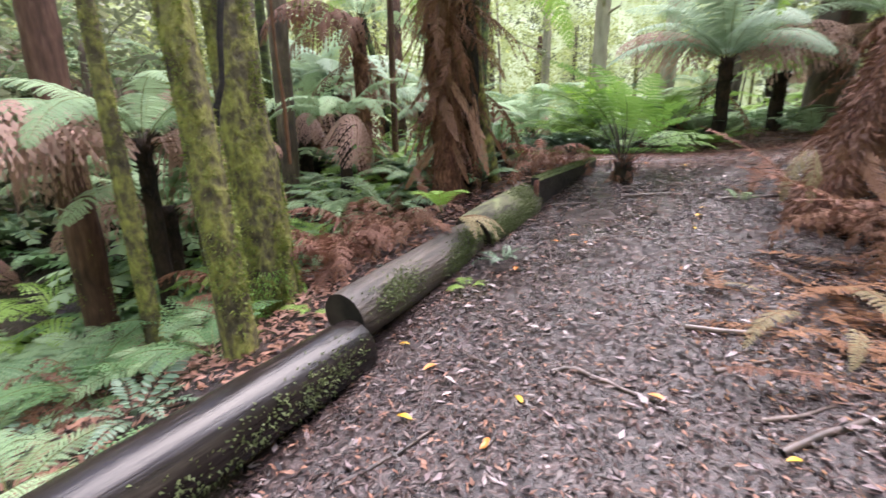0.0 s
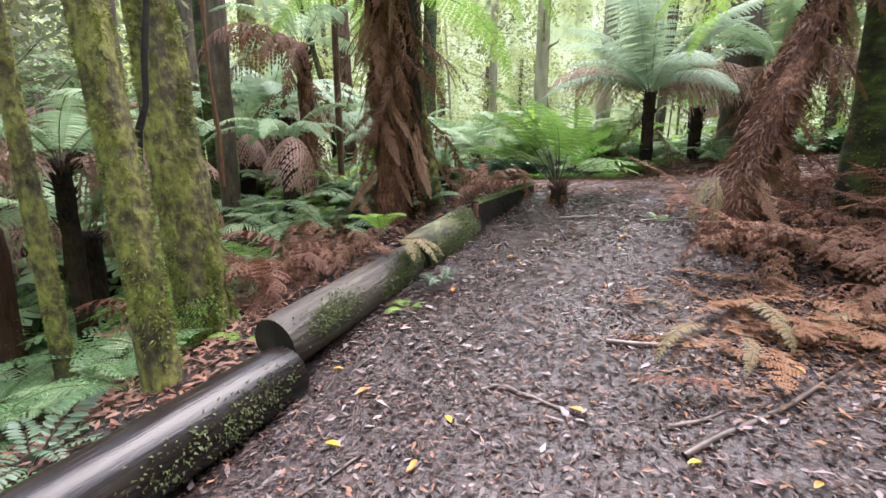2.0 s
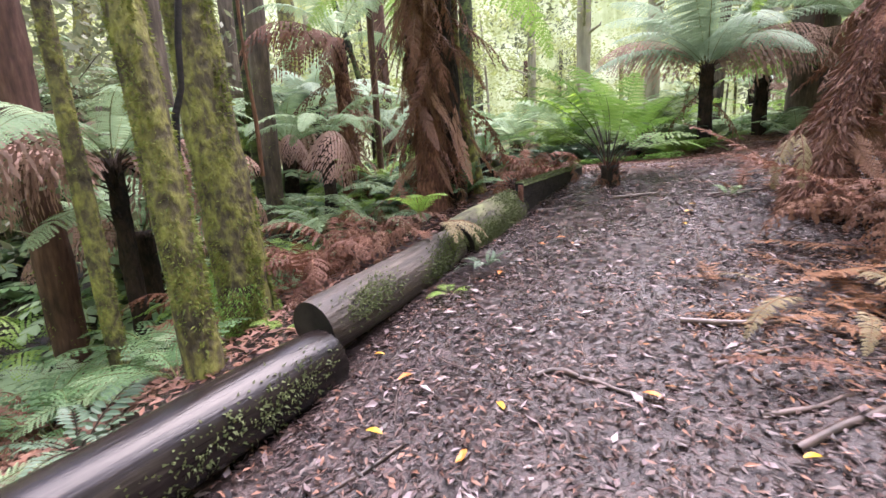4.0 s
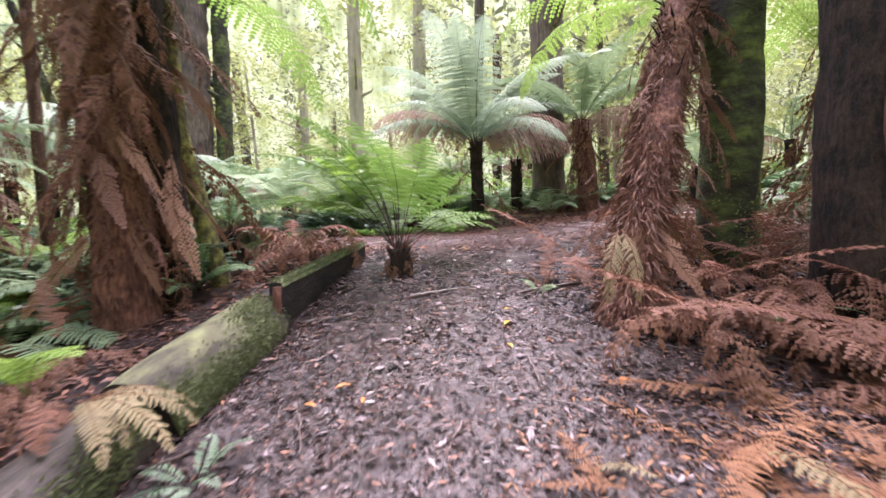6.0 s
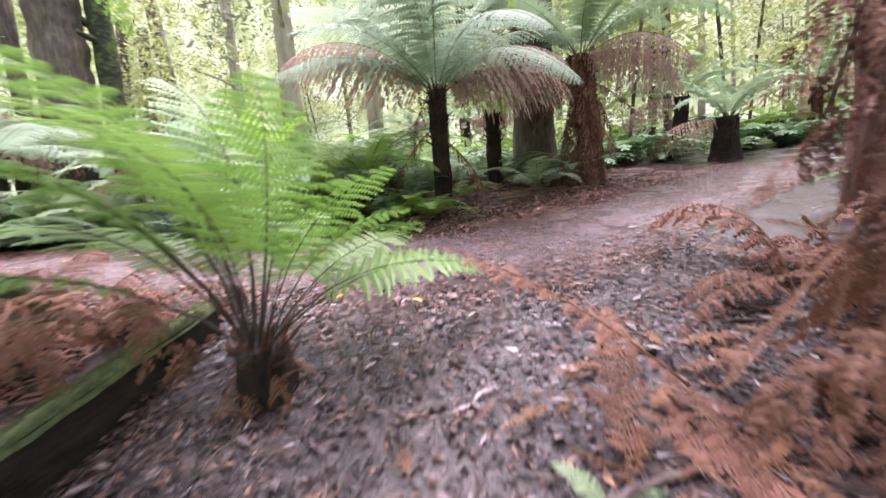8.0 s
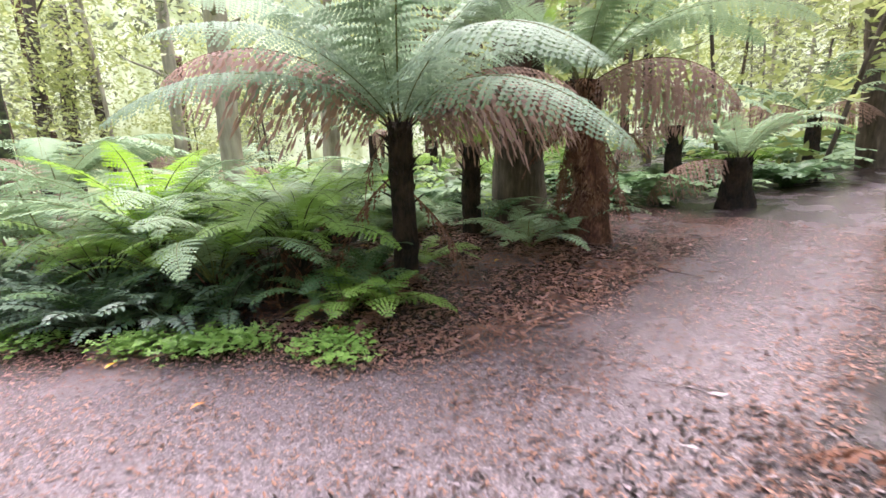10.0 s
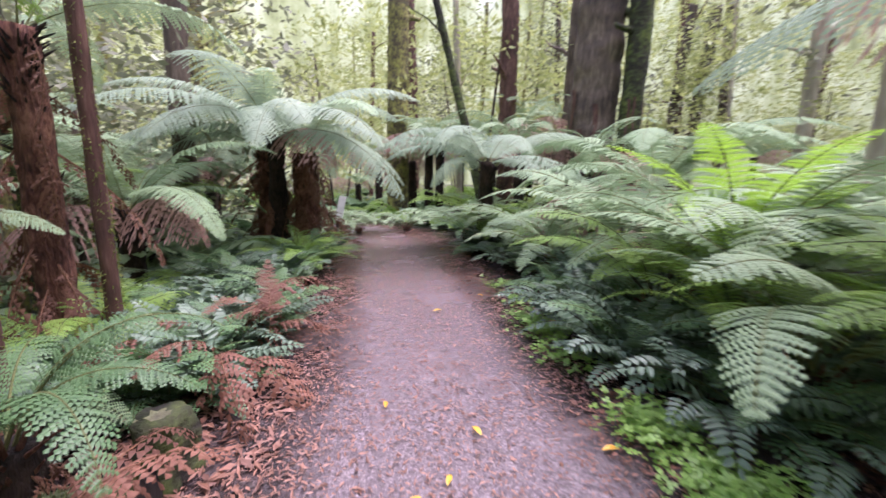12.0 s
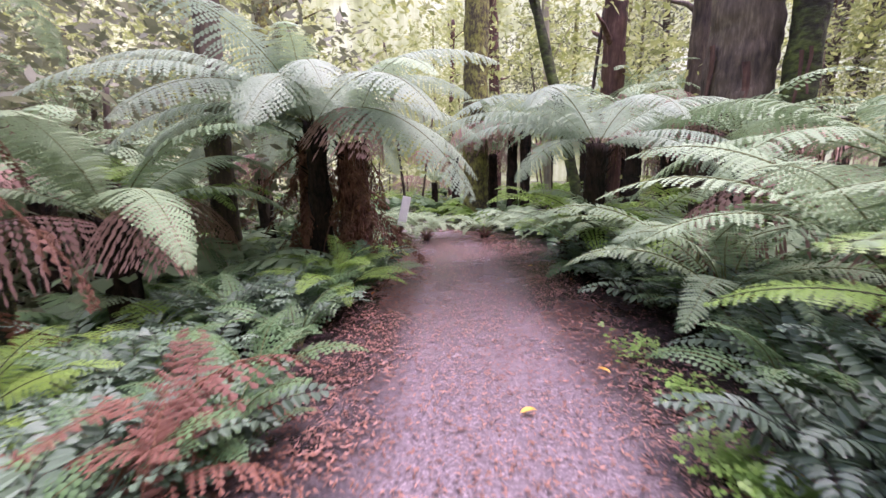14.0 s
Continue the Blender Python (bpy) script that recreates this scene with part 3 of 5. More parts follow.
def forest_tree(place, pts, radii, mat, label, crowns=(), limbs=0, seed=1, flare=0.35, name="tree", group="forest trees", seg=14, rough=0.07, groove=0.0, limb_from=0.4, strips=0):
    rng = random.Random(seed)
    t = thing(name, place, label, "tree", group)
    part("trunk", trunk_mesh("trunk", [(0, 0, -0.4)] + list(pts), [radii[0]] + list(radii), mat, seg, rough, flare, seed, 0.25 if len(crowns) else 0.12, groove), t)
    top = Vector(pts[-1])
    first = Vector((0, 0, 0))
    for i in range(limbs):
        k = rng.uniform(limb_from, 0.95)
        o = first.lerp(top, k)
        a, ln = rng.uniform(0, 2 * math.pi), rng.uniform(0.8, 2.2)
        d = Vector((math.cos(a), math.sin(a), rng.uniform(0.2, 0.9)))
        verts, faces, slots = [], [], []
        q = [o, o + d * ln * 0.4 + Vector((0, 0, 0.08)), o + d * ln * 0.75 + Vector((rng.uniform(-.2, .2), rng.uniform(-.2, .2), 0)), o + d * ln]
        r0 = radii[-1] * 0.55
        tube(q, [r0, r0 * 0.7, r0 * 0.45, r0 * 0.15], 6, verts, faces, slots, 0)
        part("limb", mesh("limb", verts, faces, mat, smooth=True), t)
    for i in range(strips):
        a, z0, ln = rng.uniform(0, 2 * math.pi), rng.uniform(0.8, 3.5), rng.uniform(0.8, 2.0)
        verts, faces = [], []
        for j in range(9):
            z = z0 + ln * (1 - j / 8)
            off = radii[0] * 1.04 + 0.05 * (j / 8) ** 2 + 0.01
            for da in (-0.10, 0.10):
                aa = a + da * (1 - 0.5 * j / 8) + 0.06 * math.sin(j)
                verts.append((off * math.cos(aa), off * math.sin(aa), z))
        for j in range(8):
            faces.append((2 * j, 2 * j + 1, 2 * j + 3, 2 * j + 2))
        part("bark_strip", mesh("bark_strip", verts, faces, BARK_RED), t, None, "loose hanging strip of bark")
    for me, m in crowns:
        part("crown", me, t, m)
    return t


# ---- edging logs and plank ----
def log(place_a, place_b, r, mat, label, end_mat, moss=0, seed=1, name="edging_log", moss_side=None):
    a, b = Vector(place_a), Vector(place_b)
    t = thing(name, a, label, "log", "path edging logs")
    d = b - a
    ln, q = d.length, d.to_track_quat("Z", "X").to_matrix().to_4x4()
    seg, n = 28, max(6, int(ln / 0.1))
    verts, faces = [], []
    for i in range(n + 1):
        z = ln * i / n
        edge = 1 - 0.06 * (i in (0, n))
        for s in range(seg):
            an = 2 * math.pi * s / seg
            rr = r * edge * (1 + 0.035 * noise.noise((math.cos(an) * 1.2 + seed * 5, math.sin(an) * 1.2, z * 0.8)) + 0.02 * noise.noise((math.cos(an) * 4 + seed, math.sin(an) * 4, z * 2.5)))
            verts.append((rr * math.cos(an), rr * math.sin(an), z))
    for i in range(n):
        for s in range(seg):
            u = (s + 1) % seg
            faces.append((i * seg + s, i * seg + u, (i + 1) * seg + u, (i + 1) * seg + s))
    part("stem", mesh("log_stem", verts, faces, mat, smooth=True), t, q)
    for z, nm in ((0.004, "cut_end"), (ln - 0.004, "cut_end")):
        vs = [(r * 0.95 * math.cos(2 * math.pi * s / seg), r * 0.95 * math.sin(2 * math.pi * s / seg), z) for s in range(seg)] + [(0, 0, z - 0.012 if z < 0.1 else z + 0.012)]
        part(nm, mesh("cut_end", vs, [(s, (s + 1) % seg, seg) for s in range(seg)], end_mat), t, q)
    if moss:
        rng = random.Random(seed)
        mv, mf = [], []
        inv = q.inverted().to_3x3()
        for _ in range(moss):
            z0, side = rng.choice(moss_side)
            z = min(ln, max(0, rng.gauss(z0, 0.13)))
            a_ = radians(rng.gauss(side, 17))
            world_n = Vector((math.cos(a_) * 0.846, -math.cos(a_) * 0.533, math.sin(a_)))
            nl = inv @ world_n
            nl.z = 0
            nl.normalize()
            p = nl * r * 1.01 + Vector((0, 0, z))
            u = Vector((rng.gauss(0, 1), rng.gauss(0, 1), rng.gauss(0, 1))).normalized()
            v = nl.cross(u).normalized() * 0.007
            tip = p + (nl + u * 0.9).normalized() * rng.uniform(0.012, 0.034)
            b0 = len(mv)
            mv += [p - v, p + v, tip]
            mf.append((b0, b0 + 1, b0 + 2))
        tagged(part("moss", mesh("moss", mv, mf, MOSS_DULL), t, q), "green moss tufts", kind="stuff")
    return t


DIRX, DIRY = 0.552, 0.834
log((-2.95, -0.75, -0.18), (-0.62, 2.78, 0.10), 0.215, WOOD_WET, "wet dark stripped edging log beside the muddy track", WOOD_DARK, 650, 1, moss_side=[(3.6, 12), (3.9, 22), (3.3, 2), (3.75, 5), (2.9, -8)])
log((-0.72, 2.86, 0.27), (0.31, 4.45, 0.496), 0.215, WOOD_DRY, "weathered brown edging log with moss patches", WOOD_DARK, 2600, 2, moss_side=[(0.35, 25), (0.55, 30), (1.5, 20), (1.7, 40), (1.9, 50), (1.3, 5)])
log((0.36, 4.50, 0.53), (1.10, 5.34, 0.78), 0.265, MOSS_LOG, "green moss covered edging log beside the track", WOOD_DARK, 5200, 3, moss_side=[(0.2, 5), (0.45, 12), (0.8, 20), (0.4, 0), (0.95, 60), (0.1, 20)])


def plank():
    t = thing("edging_plank", (1.22, 5.30, 0.0), "dark rotten timber edging plank with green moss on top", "plank")
    ln, q = 1.96, pose(0, 0, 0, 0, 0, math.degrees(math.atan2(1.50, 1.25)))
    bm = bmesh.new()
    bmesh.ops.create_cube(bm, size=1)
    bmesh.ops.subdivide_edges(bm, edges=bm.edges[:], cuts=5, use_grid_fill=True)
    for v in bm.verts:
        v.co.x = (v.co.x + 0.5) * ln
        v.co.y *= 0.11
        v.co.z *= 0.46
        w = noise.noise((v.co.x * 2.2, v.co.y * 9, v.co.z * 5)) * 0.016
        v.co += Vector((w, w * 0.6, w))
        v.co.z += 0.88 + 0.10 * v.co.x
    me = bpy.data.meshes.new("board")
    bm.to_mesh(me)
    bm.free()
    me.materials.append(WOOD_DARK)
    part("board", me, t, q)
    rng = random.Random(4)
    verts, faces = [], []
    n, k = 40, 8
    for i in range(n + 1):
        for j in range(k + 1):
            x, y = ln * i / n, -0.066 + 0.132 * j / k
            edge = min(j, k - j) / (k / 2)
            verts.append((x, y, 1.11 + 0.10 * x + 0.018 * edge ** 0.5 + 0.012 * noise.noise((x * 9, y * 30, 1)) - 0.028 * (j in (0, k))))
    for i in range(n):
        for j in range(k):
            a = i * (k + 1) + j
            faces.append((a, a + k + 1, a + k + 2, a + 1))
    part("moss_cap", mesh("moss_cap", verts, faces, MOSS_GREEN, smooth=True), t, q, "soft green moss along the top edge")
    mv, mf = [], []
    for _ in range(2600):
        x, y = rng.uniform(0, ln), rng.uniform(-0.066, 0.066)
        p = Vector((x, y, 1.115 + 0.10 * x))
        d = Vector((rng.gauss(0, 0.6), rng.gauss(0, 0.6), 1)).normalized()
        v = Vector((rng.gauss(0, 1), rng.gauss(0, 1), 0)).normalized() * 0.006
        b0 = len(mv)
        mv += [p - v, p + v, p + d * rng.uniform(0.015, 0.035)]
        mf.append((b0, b0 + 1, b0 + 2))
    part("moss", mesh("moss", mv, mf, MOSS_DULL), t, q)
    post = thing("edging_peg", on(1.20, 5.16), "rotten reddish wooden peg holding the edging plank", "peg")
    part("stake", trunk_mesh("stake", [(0, 0, -0.2), (0.01, 0, 0.40)], [0.035, 0.03], FIBRE_RED, 8, 0.12), post)


plank()

# ---- trees close to the track ----
def from_base(base, top_at, extra):
    """Points of a trunk that leans from its base through another place and on upwards."""
    b, t = Vector(base), Vector(top_at)
    d = t - b
    return [tuple(d * 0.5), tuple(d), tuple(d * (1 + extra))]


B1 = on(-1.62, 3.10)
B1_TREE = forest_tree(B1, from_base(B1, (-1.80, 3.10, 2.62), 1.4), [0.125, 0.112, 0.102, 0.095], BARK_MOSS, "slender mossy trunk beside the edging log", seed=3, name="mossy_tree", rough=0.05, group="mossy trees")
B2 = on(-1.72, 4.12)
B2_TREE = forest_tree(B2, from_base(B2, (-1.93, 4.15, 2.95), 1.3), [0.235, 0.20, 0.175, 0.155], BARK_MOSS, "thick trunk clad in yellow green moss", seed=5, name="mossy_tree", rough=0.06, group="mossy trees")
B3 = on(-3.00, 4.01)
B3_TREE = forest_tree(B3, from_base(B3, (-3.04, 3.98, 2.79), 1.4), [0.085, 0.07, 0.06, 0.05], BARK_MOSS, "thin leaning mossy sapling trunk", seed=6, name="mossy_tree", rough=0.05, group="mossy trees")


P1, P2, P3 = from_base(B1, (-1.80, 3.10, 2.62), 1.4), from_base(B2, (-1.93, 4.15, 2.95), 1.3), from_base(B3, (-3.04, 3.98, 2.79), 1.4)
tufts(B1_TREE, [(0, 0, 0)] + P1, [0.125, 0.112, 0.102, 0.095], 12000, MOSS, 3, size=0.04)
tufts(B2_TREE, [(0, 0, 0)] + P2, [0.235, 0.20, 0.175, 0.155], 30000, MOSS, 5, size=0.055)
tufts(B2_TREE, [(0, 0, 0)] + P2, [0.30, 0.22, 0.18, 0.16], 4200, CLOVER, 6, 0.0, 0.10, 0.032, "small green leaves climbing the trunk foot")
tufts(B3_TREE, [(0, 0, 0)] + P3, [0.085, 0.07, 0.06, 0.05], 5000, MOSS, 7, size=0.036)


def vine(pts, r, label, mat, seed=1):
    o = Vector(pts[0])
    t = thing("vine", o, label, "vine")
    verts, faces, slots = [], [], []
    rng = random.Random(seed)
    tube([Vector(p) - o for p in pts], [r * rng.uniform(0.75, 1.2) for _ in pts], 8, verts, faces, slots, 0)
    part("stem", mesh("vine", verts, faces, mat, smooth=True), t)


vine([(-1.81, 3.36, 1.01), (-1.77, 3.39, 1.53), (-1.74, 3.40, 1.82), (-1.68, 3.43, 2.02), (-1.66, 3.44, 2.34), (-1.61, 3.47, 2.74), (-1.55, 3.49, 3.30)], 0.024, "dark bare woody stem rising between mossy trunks", WOOD_DARK)
vine([(-1.61, 4.56, 1.35), (-1.61, 4.56, 1.92), (-1.64, 4.55, 2.46), (-1.64, 4.54, 2.87), (-1.64, 4.55, 3.12), (-1.58, 4.57, 3.86)], 0.018, "thin hanging brown vine in front of the ferns", STEM_BROWN, 2)

# the big fibrous tree fern cluster beside the track
BIG_FERN = tree_fern((0.16, 6.42, 0.62), 3.75, 0.21, TF_GREEN, 7, "tall tree fern with a shaggy red-brown fibrous trunk", fibre=FIBRE_RED, lean=(-0.12, -0.05), shag=4000, skirt=105, skirt_set=HANG_CHEV + HANG_CHEV + HANG_RED, seed=21, flare=0.7, tilt=(-40, 0), size=(0.8, 1.1), skirt_size=(0.5, 0.95))
tree_fern((0.52, 6.68, 0.72), 3.4, 0.15, TF_GREEN, 4, "tree fern with a dark trunk hung with dry fronds", fibre=FIBRE_BLACK, lean=(-0.12, 0.1), skirt=26, skirt_set=HANG_BROWN + HANG_CHEV, seed=22, flare=0.5, tilt=(-30, 0))
for a, tl, sz in ((-34, -22, 1.15), (-8, -26, 1.2), (14, -20, 1.1), (-62, -30, 1.1), (-110, -30, 1.0)):
    part("frond", TF_GREEN[0], BIG_FERN, pose(-0.12, -0.05, 3.72, 8, -tl, a) @ Matrix.Scale(sz, 4))
BC = on(0.98, 6.85)
forest_tree(BC, [(-0.16, 0.05, 0.5), (-0.36, 0.1, 1.6), (-0.45, 0.1, 4.0)], [0.10, 0.085, 0.08, 0.07], BARK_MOSS, "thin mossy stem leaning against the tree fern", seed=9, name="mossy_tree", group="mossy trees")

# leaning shaggy tree fern on the right bank
tree_fern(on(3.42, 3.72), 2.9, 0.17, TF_GREEN, 7, "leaning tree fern trunk thickly hung with dead rusty fronds", fibre=FIBRE_RED, lean=(1.55, 0.50), shag=7000, skirt=70, skirt_set=HANG_BROWN + HANG_CHEV + HANG_RED, dead=0, seed=31, flare=0.6, tilt=(-25, 10), skirt_size=(0.4, 0.72))
BK = on(5.35, 3.95)
BK_TREE = forest_tree(BK, [(0.02, 0, 1.5), (0.05, 0.05, 6.0)], [0.27, 0.24, 0.2], BARK_MOSS_DARK, "dark trunk coated in green moss on the bank", seed=12, name="mossy_tree", group="mossy trees")
tufts(BK_TREE, [(0, 0, 0), (0.02, 0, 1.5), (0.05, 0.05, 6.0)], [0.27, 0.24, 0.2], 7000, MOSS, 9)
BL = on(4.74, 2.81)
forest_tree(BL, [(-0.02, 0, 1.5), (-0.05, 0.05, 6.0)], [0.25, 0.22, 0.19], FIBRE_BLACK, "dark wet trunk among dead bracken", strips=2, limbs=2, seed=13)
tree_fern(on(6.6, 3.3), 2.6, 0.17, TF_GREEN, 8, "tree fern hung with dead fronds on the bank", fibre=FIBRE_RED, dead=8, dead_set=HANG_BROWN, skirt=30, seed=37, shag=1500, tilt=(-30, 5))
for i, (x, y, r) in enumerate([(7.2, 4.7, 0.2), (7.6, 2.6, 0.24), (8.6, 3.9, 0.16), (9.4, 2.4, 0.22), (6.9, 1.2, 0.2)]):
    forest_tree(on(x, y), [(0.03, 0, 3.0), (0.1, 0.1, 10.0)], [r, r * 0.92, r * 0.7], BARK_MOSS_DARK if i % 2 else BARK_RED, "dark forest trunk standing on the bank", limbs=3, strips=2, seed=240 + i)

SLOPE_FERNS = []
# ferns and trees on the lower slope
tree_fern(on(-3.6, 5.2), 2.5, 0.10, TF_BLUE, 9, "tree fern with a black trunk and greyish arching fronds", dead=6, seed=33, size=(0.6, 0.85), tilt=(-20, 14))
tree_fern(on(-1.69, 7.66), 1.64, 0.11, TF_BLUE, 8, "tree fern with a black trunk on the lower slope", dead=1, seed=34, size=(0.45, 0.6))
tree_fern(on(-1.5, 8.6), 3.0, 0.14, TF_BLUE, 7, "tree fern hung with long dead brown fronds", fibre=FIBRE_RED, dead=0, dead_at=(165, 195, 225, 250, 275), dead_set=TF_DEAD_RED, skirt=14, seed=35, size=(0.6, 0.8), dead_tilt=(-25, 20))
tree_fern(on(-4.4, 6.6), 1.6, 0.15, TF_BLUE, 9, "tree fern standing low on the slope", dead=3, seed=36, size=(0.7, 0.9))
for i, (x, y, r, mat) in enumerate([(-3.6, 6.4, 0.16, BARK_GREY), (-4.9, 5.6, 0.2, BARK_RED), (-2.9, 8.2, 0.17, BARK_GREY), (-5.6, 4.2, 0.18, BARK_MOSS_DARK), (-0.9, 8.8, 0.065, BARK_RED), (0.2, 7.78, 0.068, BARK_RED), (-4.2, 9.0, 0.09, BARK_MOSS), (-3.45, 8.96, 0.09, BARK_MOSS_DARK), (-4.92, 11.70, 0.2, BARK_GREY), (-1.82, 20.20, 0.28, BARK_RED), (-5.82, 19.68, 0.38, BARK_MOSS), (-0.58, 22.64, 0.24, BARK_GREY)]):
    straight = forest_tree(on(x, y), [(0.03 * (i % 3 - 1), 0, 3.0), (0.15 * (i % 3 - 1), 0.1, 10.0)], [r, r * 0.92, r * 0.7], mat, "tall straight forest trunk among ferns", limbs=2, seed=40 + i)
    tufts(straight, [(0, 0, 0), (0.03 * (i % 3 - 1), 0, 3.0)], [r * 1.15, r * 0.93], 1400, MOSS, 140 + i, size=0.035)
BLEAN = on(-1.67, 18.65)
forest_tree(BLEAN, from_base(BLEAN, (-2.91, 18.03, 6.30), 0.8), [0.13, 0.11, 0.09, 0.07], BARK_MOSS_DARK, "thin leaning tree beside the tree fern", limbs=3, seed=60)

for i, (x, y, sz) in enumerate([(-0.85, 6.7, 0.72), (-1.6, 7.1, 0.72), (-2.25, 6.4, 0.5), (-0.35, 7.3, 0.6), (-1.25, 6.1, 0.42), (-2.9, 5.6, 0.5), (-0.2, 8.0, 0.55), (-3.3, 7.2, 0.6), (-1.0, 8.6, 0.6)]):
    SLOPE_FERNS.append((x, y, sz))

# the fern at the end of the plank
def shuttle_fern(place, fronds, n, label, stump=0.3, size=(0.8, 1.1), tilt=(-14, 8), extra=(), seed=1, group="ground ferns", dead=6, fibre_r=0.13, name="fern"):
    rng = random.Random(seed)
    t = thing(name, place, label, "fern", group)
    if stump:
        part("rootstock", trunk_mesh("rootstock", [(0, 0, -0.15), (0, 0, stump)], [fibre_r * 1.1, fibre_r * 0.85], FIBRE_BLACK, 12, 0.2, 0.3, seed, 0.06), t)
        tagged(part("stubble", stubs_mesh("stubble", stump, fibre_r * 0.8, FIBRE_RED, 40, seed, 0.2, 0.14), t), kind="stuff")
    if n:
        put_fronds(t, fronds, n, stump, tilt, size, rng=rng, radius=0.04)
    for me, k in extra:
        put_fronds(t, me, k, stump, (-10, 20), size, rng=rng, first=rng.uniform(0, 360))
    if dead:
        put_fronds(t, HANG_BROWN, dead, stump * 0.9, (-10, 15), (0.3, 0.5), rng=rng, name="dead_frond", label="withered brown frond hanging to the ground")
    return t


PATH_FERN = shuttle_fern((2.60, 5.93, 0.92), BROAD, 0, "bright green fern on a black fibrous rootstock", 0.36, seed=41)
for i, (a, tl, sz) in enumerate([(62, -8, 0.66), (80, 4, 0.72), (98, -14, 0.85), (114, 6, 1.1), (130, -10, 1.15), (146, 2, 1.15), (160, -16, 1.15), (174, 0, 1.15), (190, -12, 1.05), (206, 2, 1.0), (226, -6, 0.9), (250, 6, 0.85), (285, 0, 0.7), (320, -10, 0.62), (340, -34, 0.7), (2, -44, 0.8), (14, -30, 0.66), (28, -42, 0.7), (45, -12, 0.58), (140, -30, 1.0), (178, -34, 0.95), (110, -32, 0.85), (60, -36, 0.62)]):
    part("frond", BROAD[i % 4], PATH_FERN, pose(0.05 * math.cos(radians(a)), 0.05 * math.sin(radians(a)), 0.36, (i * 37) % 40 - 20, -tl, a) @ Matrix.Scale(sz, 4))

for i, (x, y, sz) in enumerate(SLOPE_FERNS):
    shuttle_fern(on(x, y), SHUTTLE if i % 3 == 2 else SHUTTLE_BLUE, 10, "bright green fern on the lower slope", 0.1, (sz * 0.85, sz * 1.15), (-20, 4), seed=440 + i, dead=3, fibre_r=0.07)

# ---- far side of the made path ----
tree_fern(on(5.90, 9.08), 1.66, 0.13, TF_WIDE, 21, "broad tree fern with silvery fronds and a black trunk", dead=0, dead_at=(-40, -25, 156), dead_tilt=(6, 26), skirt=3, seed=51, tilt=(-18, 34), size=(0.75, 0.98), flare=0.1)
tree_fern(on(7.7, 9.9), 1.25, 0.14, TF_GREEN, 9, "small tree fern with a black trunk", seed=52, size=(0.45, 0.6))
BT = on(8.9, 10.0)
forest_tree(BT, [(0, 0, 2.0), (0, 0.1, 9.0)], [0.42, 0.40, 0.34], BARK_GREY, "very thick grey-brown forest trunk behind the tree ferns", strips=6, limbs=2, seed=14, groove=0.05)
tree_fern(on(8.75, 8.55), 2.1, 0.2, TF_BLUE, 14, "tree fern with a ragged pink-brown skirt of dead fronds", fibre=FIBRE_RED, lean=(-0.15, 0.1), dead=4, tilt=(-5, 30), shag=2500, shag_mat=DEAD_SHAG_PINK, skirt=26, skirt_set=HANG_RED, seed=53, flare=1.2)
tree_fern(on(12.1, 7.75), 0.85, 0.2, TF_BLUE, 11, "low spreading tree fern at the bend of the path", dead=1, seed=54, size=(0.5, 0.66), fibre=FIBRE_BLACK, tilt=(-5, 25), flare=0.9)
tree_fern(on(14.0, 9.6), 1.3, 0.18, TF_BLUE, 10, "low spreading tree fern at the bend of the path", dead=1, seed=55, size=(0.7, 0.95))

# ferns right of the made path
LIME_HOST = shuttle_fern(on(3.85, 11.1), SHUTTLE_BLUE, 13, "large arching fern with pale green fronds", 0.5, (0.85, 1.1), (-8, 16), extra=((SHUTTLE_LIME, 3),), seed=61)
for a, tl in ((200, 14), (250, 20), (300, 16)):
    part("frond", SHUTTLE_LIME[0], LIME_HOST, pose(0, 0, 0.5, 0, -tl, a) @ Matrix.Scale(1.15, 4), "young upright lime green frond")
shuttle_fern(on(4.95, 9.7), SHUTTLE, 13, "large arching green fern beside the path", 0.4, (0.7, 0.9), (-22, 10), seed=62)
for i, (x, y, ms, sz) in enumerate([(4.75, 10.0, SHUTTLE, 0.7), (3.9, 10.6, SHUTTLE, 0.6), (5.2, 10.4, SHUTTLE, 0.9), (4.25, 10.25, SHUTTLE_BLUE, 0.9), (3.5, 11.8, SHUTTLE, 0.65), (5.9, 10.9, SHUTTLE_BLUE, 0.9), (3.9, 12.2, SHUTTLE_BLUE, 1.0), (6.5, 11.6, SHUTTLE, 0.9), (3.35, 11.3, SHUTTLE, 0.75), (0.6, 14.5, SHUTTLE_BLUE, 0.8), (1.9, 13.0, SHUTTLE_BLUE, 0.65), (-0.4, 14.9, SHUTTLE_BLUE, 0.7), (5.6, 12.6, SHUTTLE_BLUE, 1.0)]):
    shuttle_fern(on(x, y), ms, 11, "arching fern in the thicket beside the path", 0.3, (sz * 0.85, sz * 1.15), (-18, 10), extra=((SHUTTLE_LIME, 1),) if i % 3 == 0 else (), seed=600 + i, dead=4)
shuttle_fern(on(2.9, 12.7), SHUTTLE_BLUE, 13, "large arching fern with pale green fronds", 0.5, (0.9, 1.1), (-15, 12), extra=((SHUTTLE_LIME, 1),), seed=63)
shuttle_fern(on(4.9, 11.6), SHUTTLE_BLUE, 11, "large arching fern with pale green fronds", 0.5, (1.0, 1.3), (-15, 6), extra=((SHUTTLE_LIME, 2),), seed=64)
shuttle_fern(on(1.55, 13.6), SHUTTLE_BLUE, 10, "pale green fern beside the path", 0.4, (0.8, 1.0), (-20, 6), seed=65)
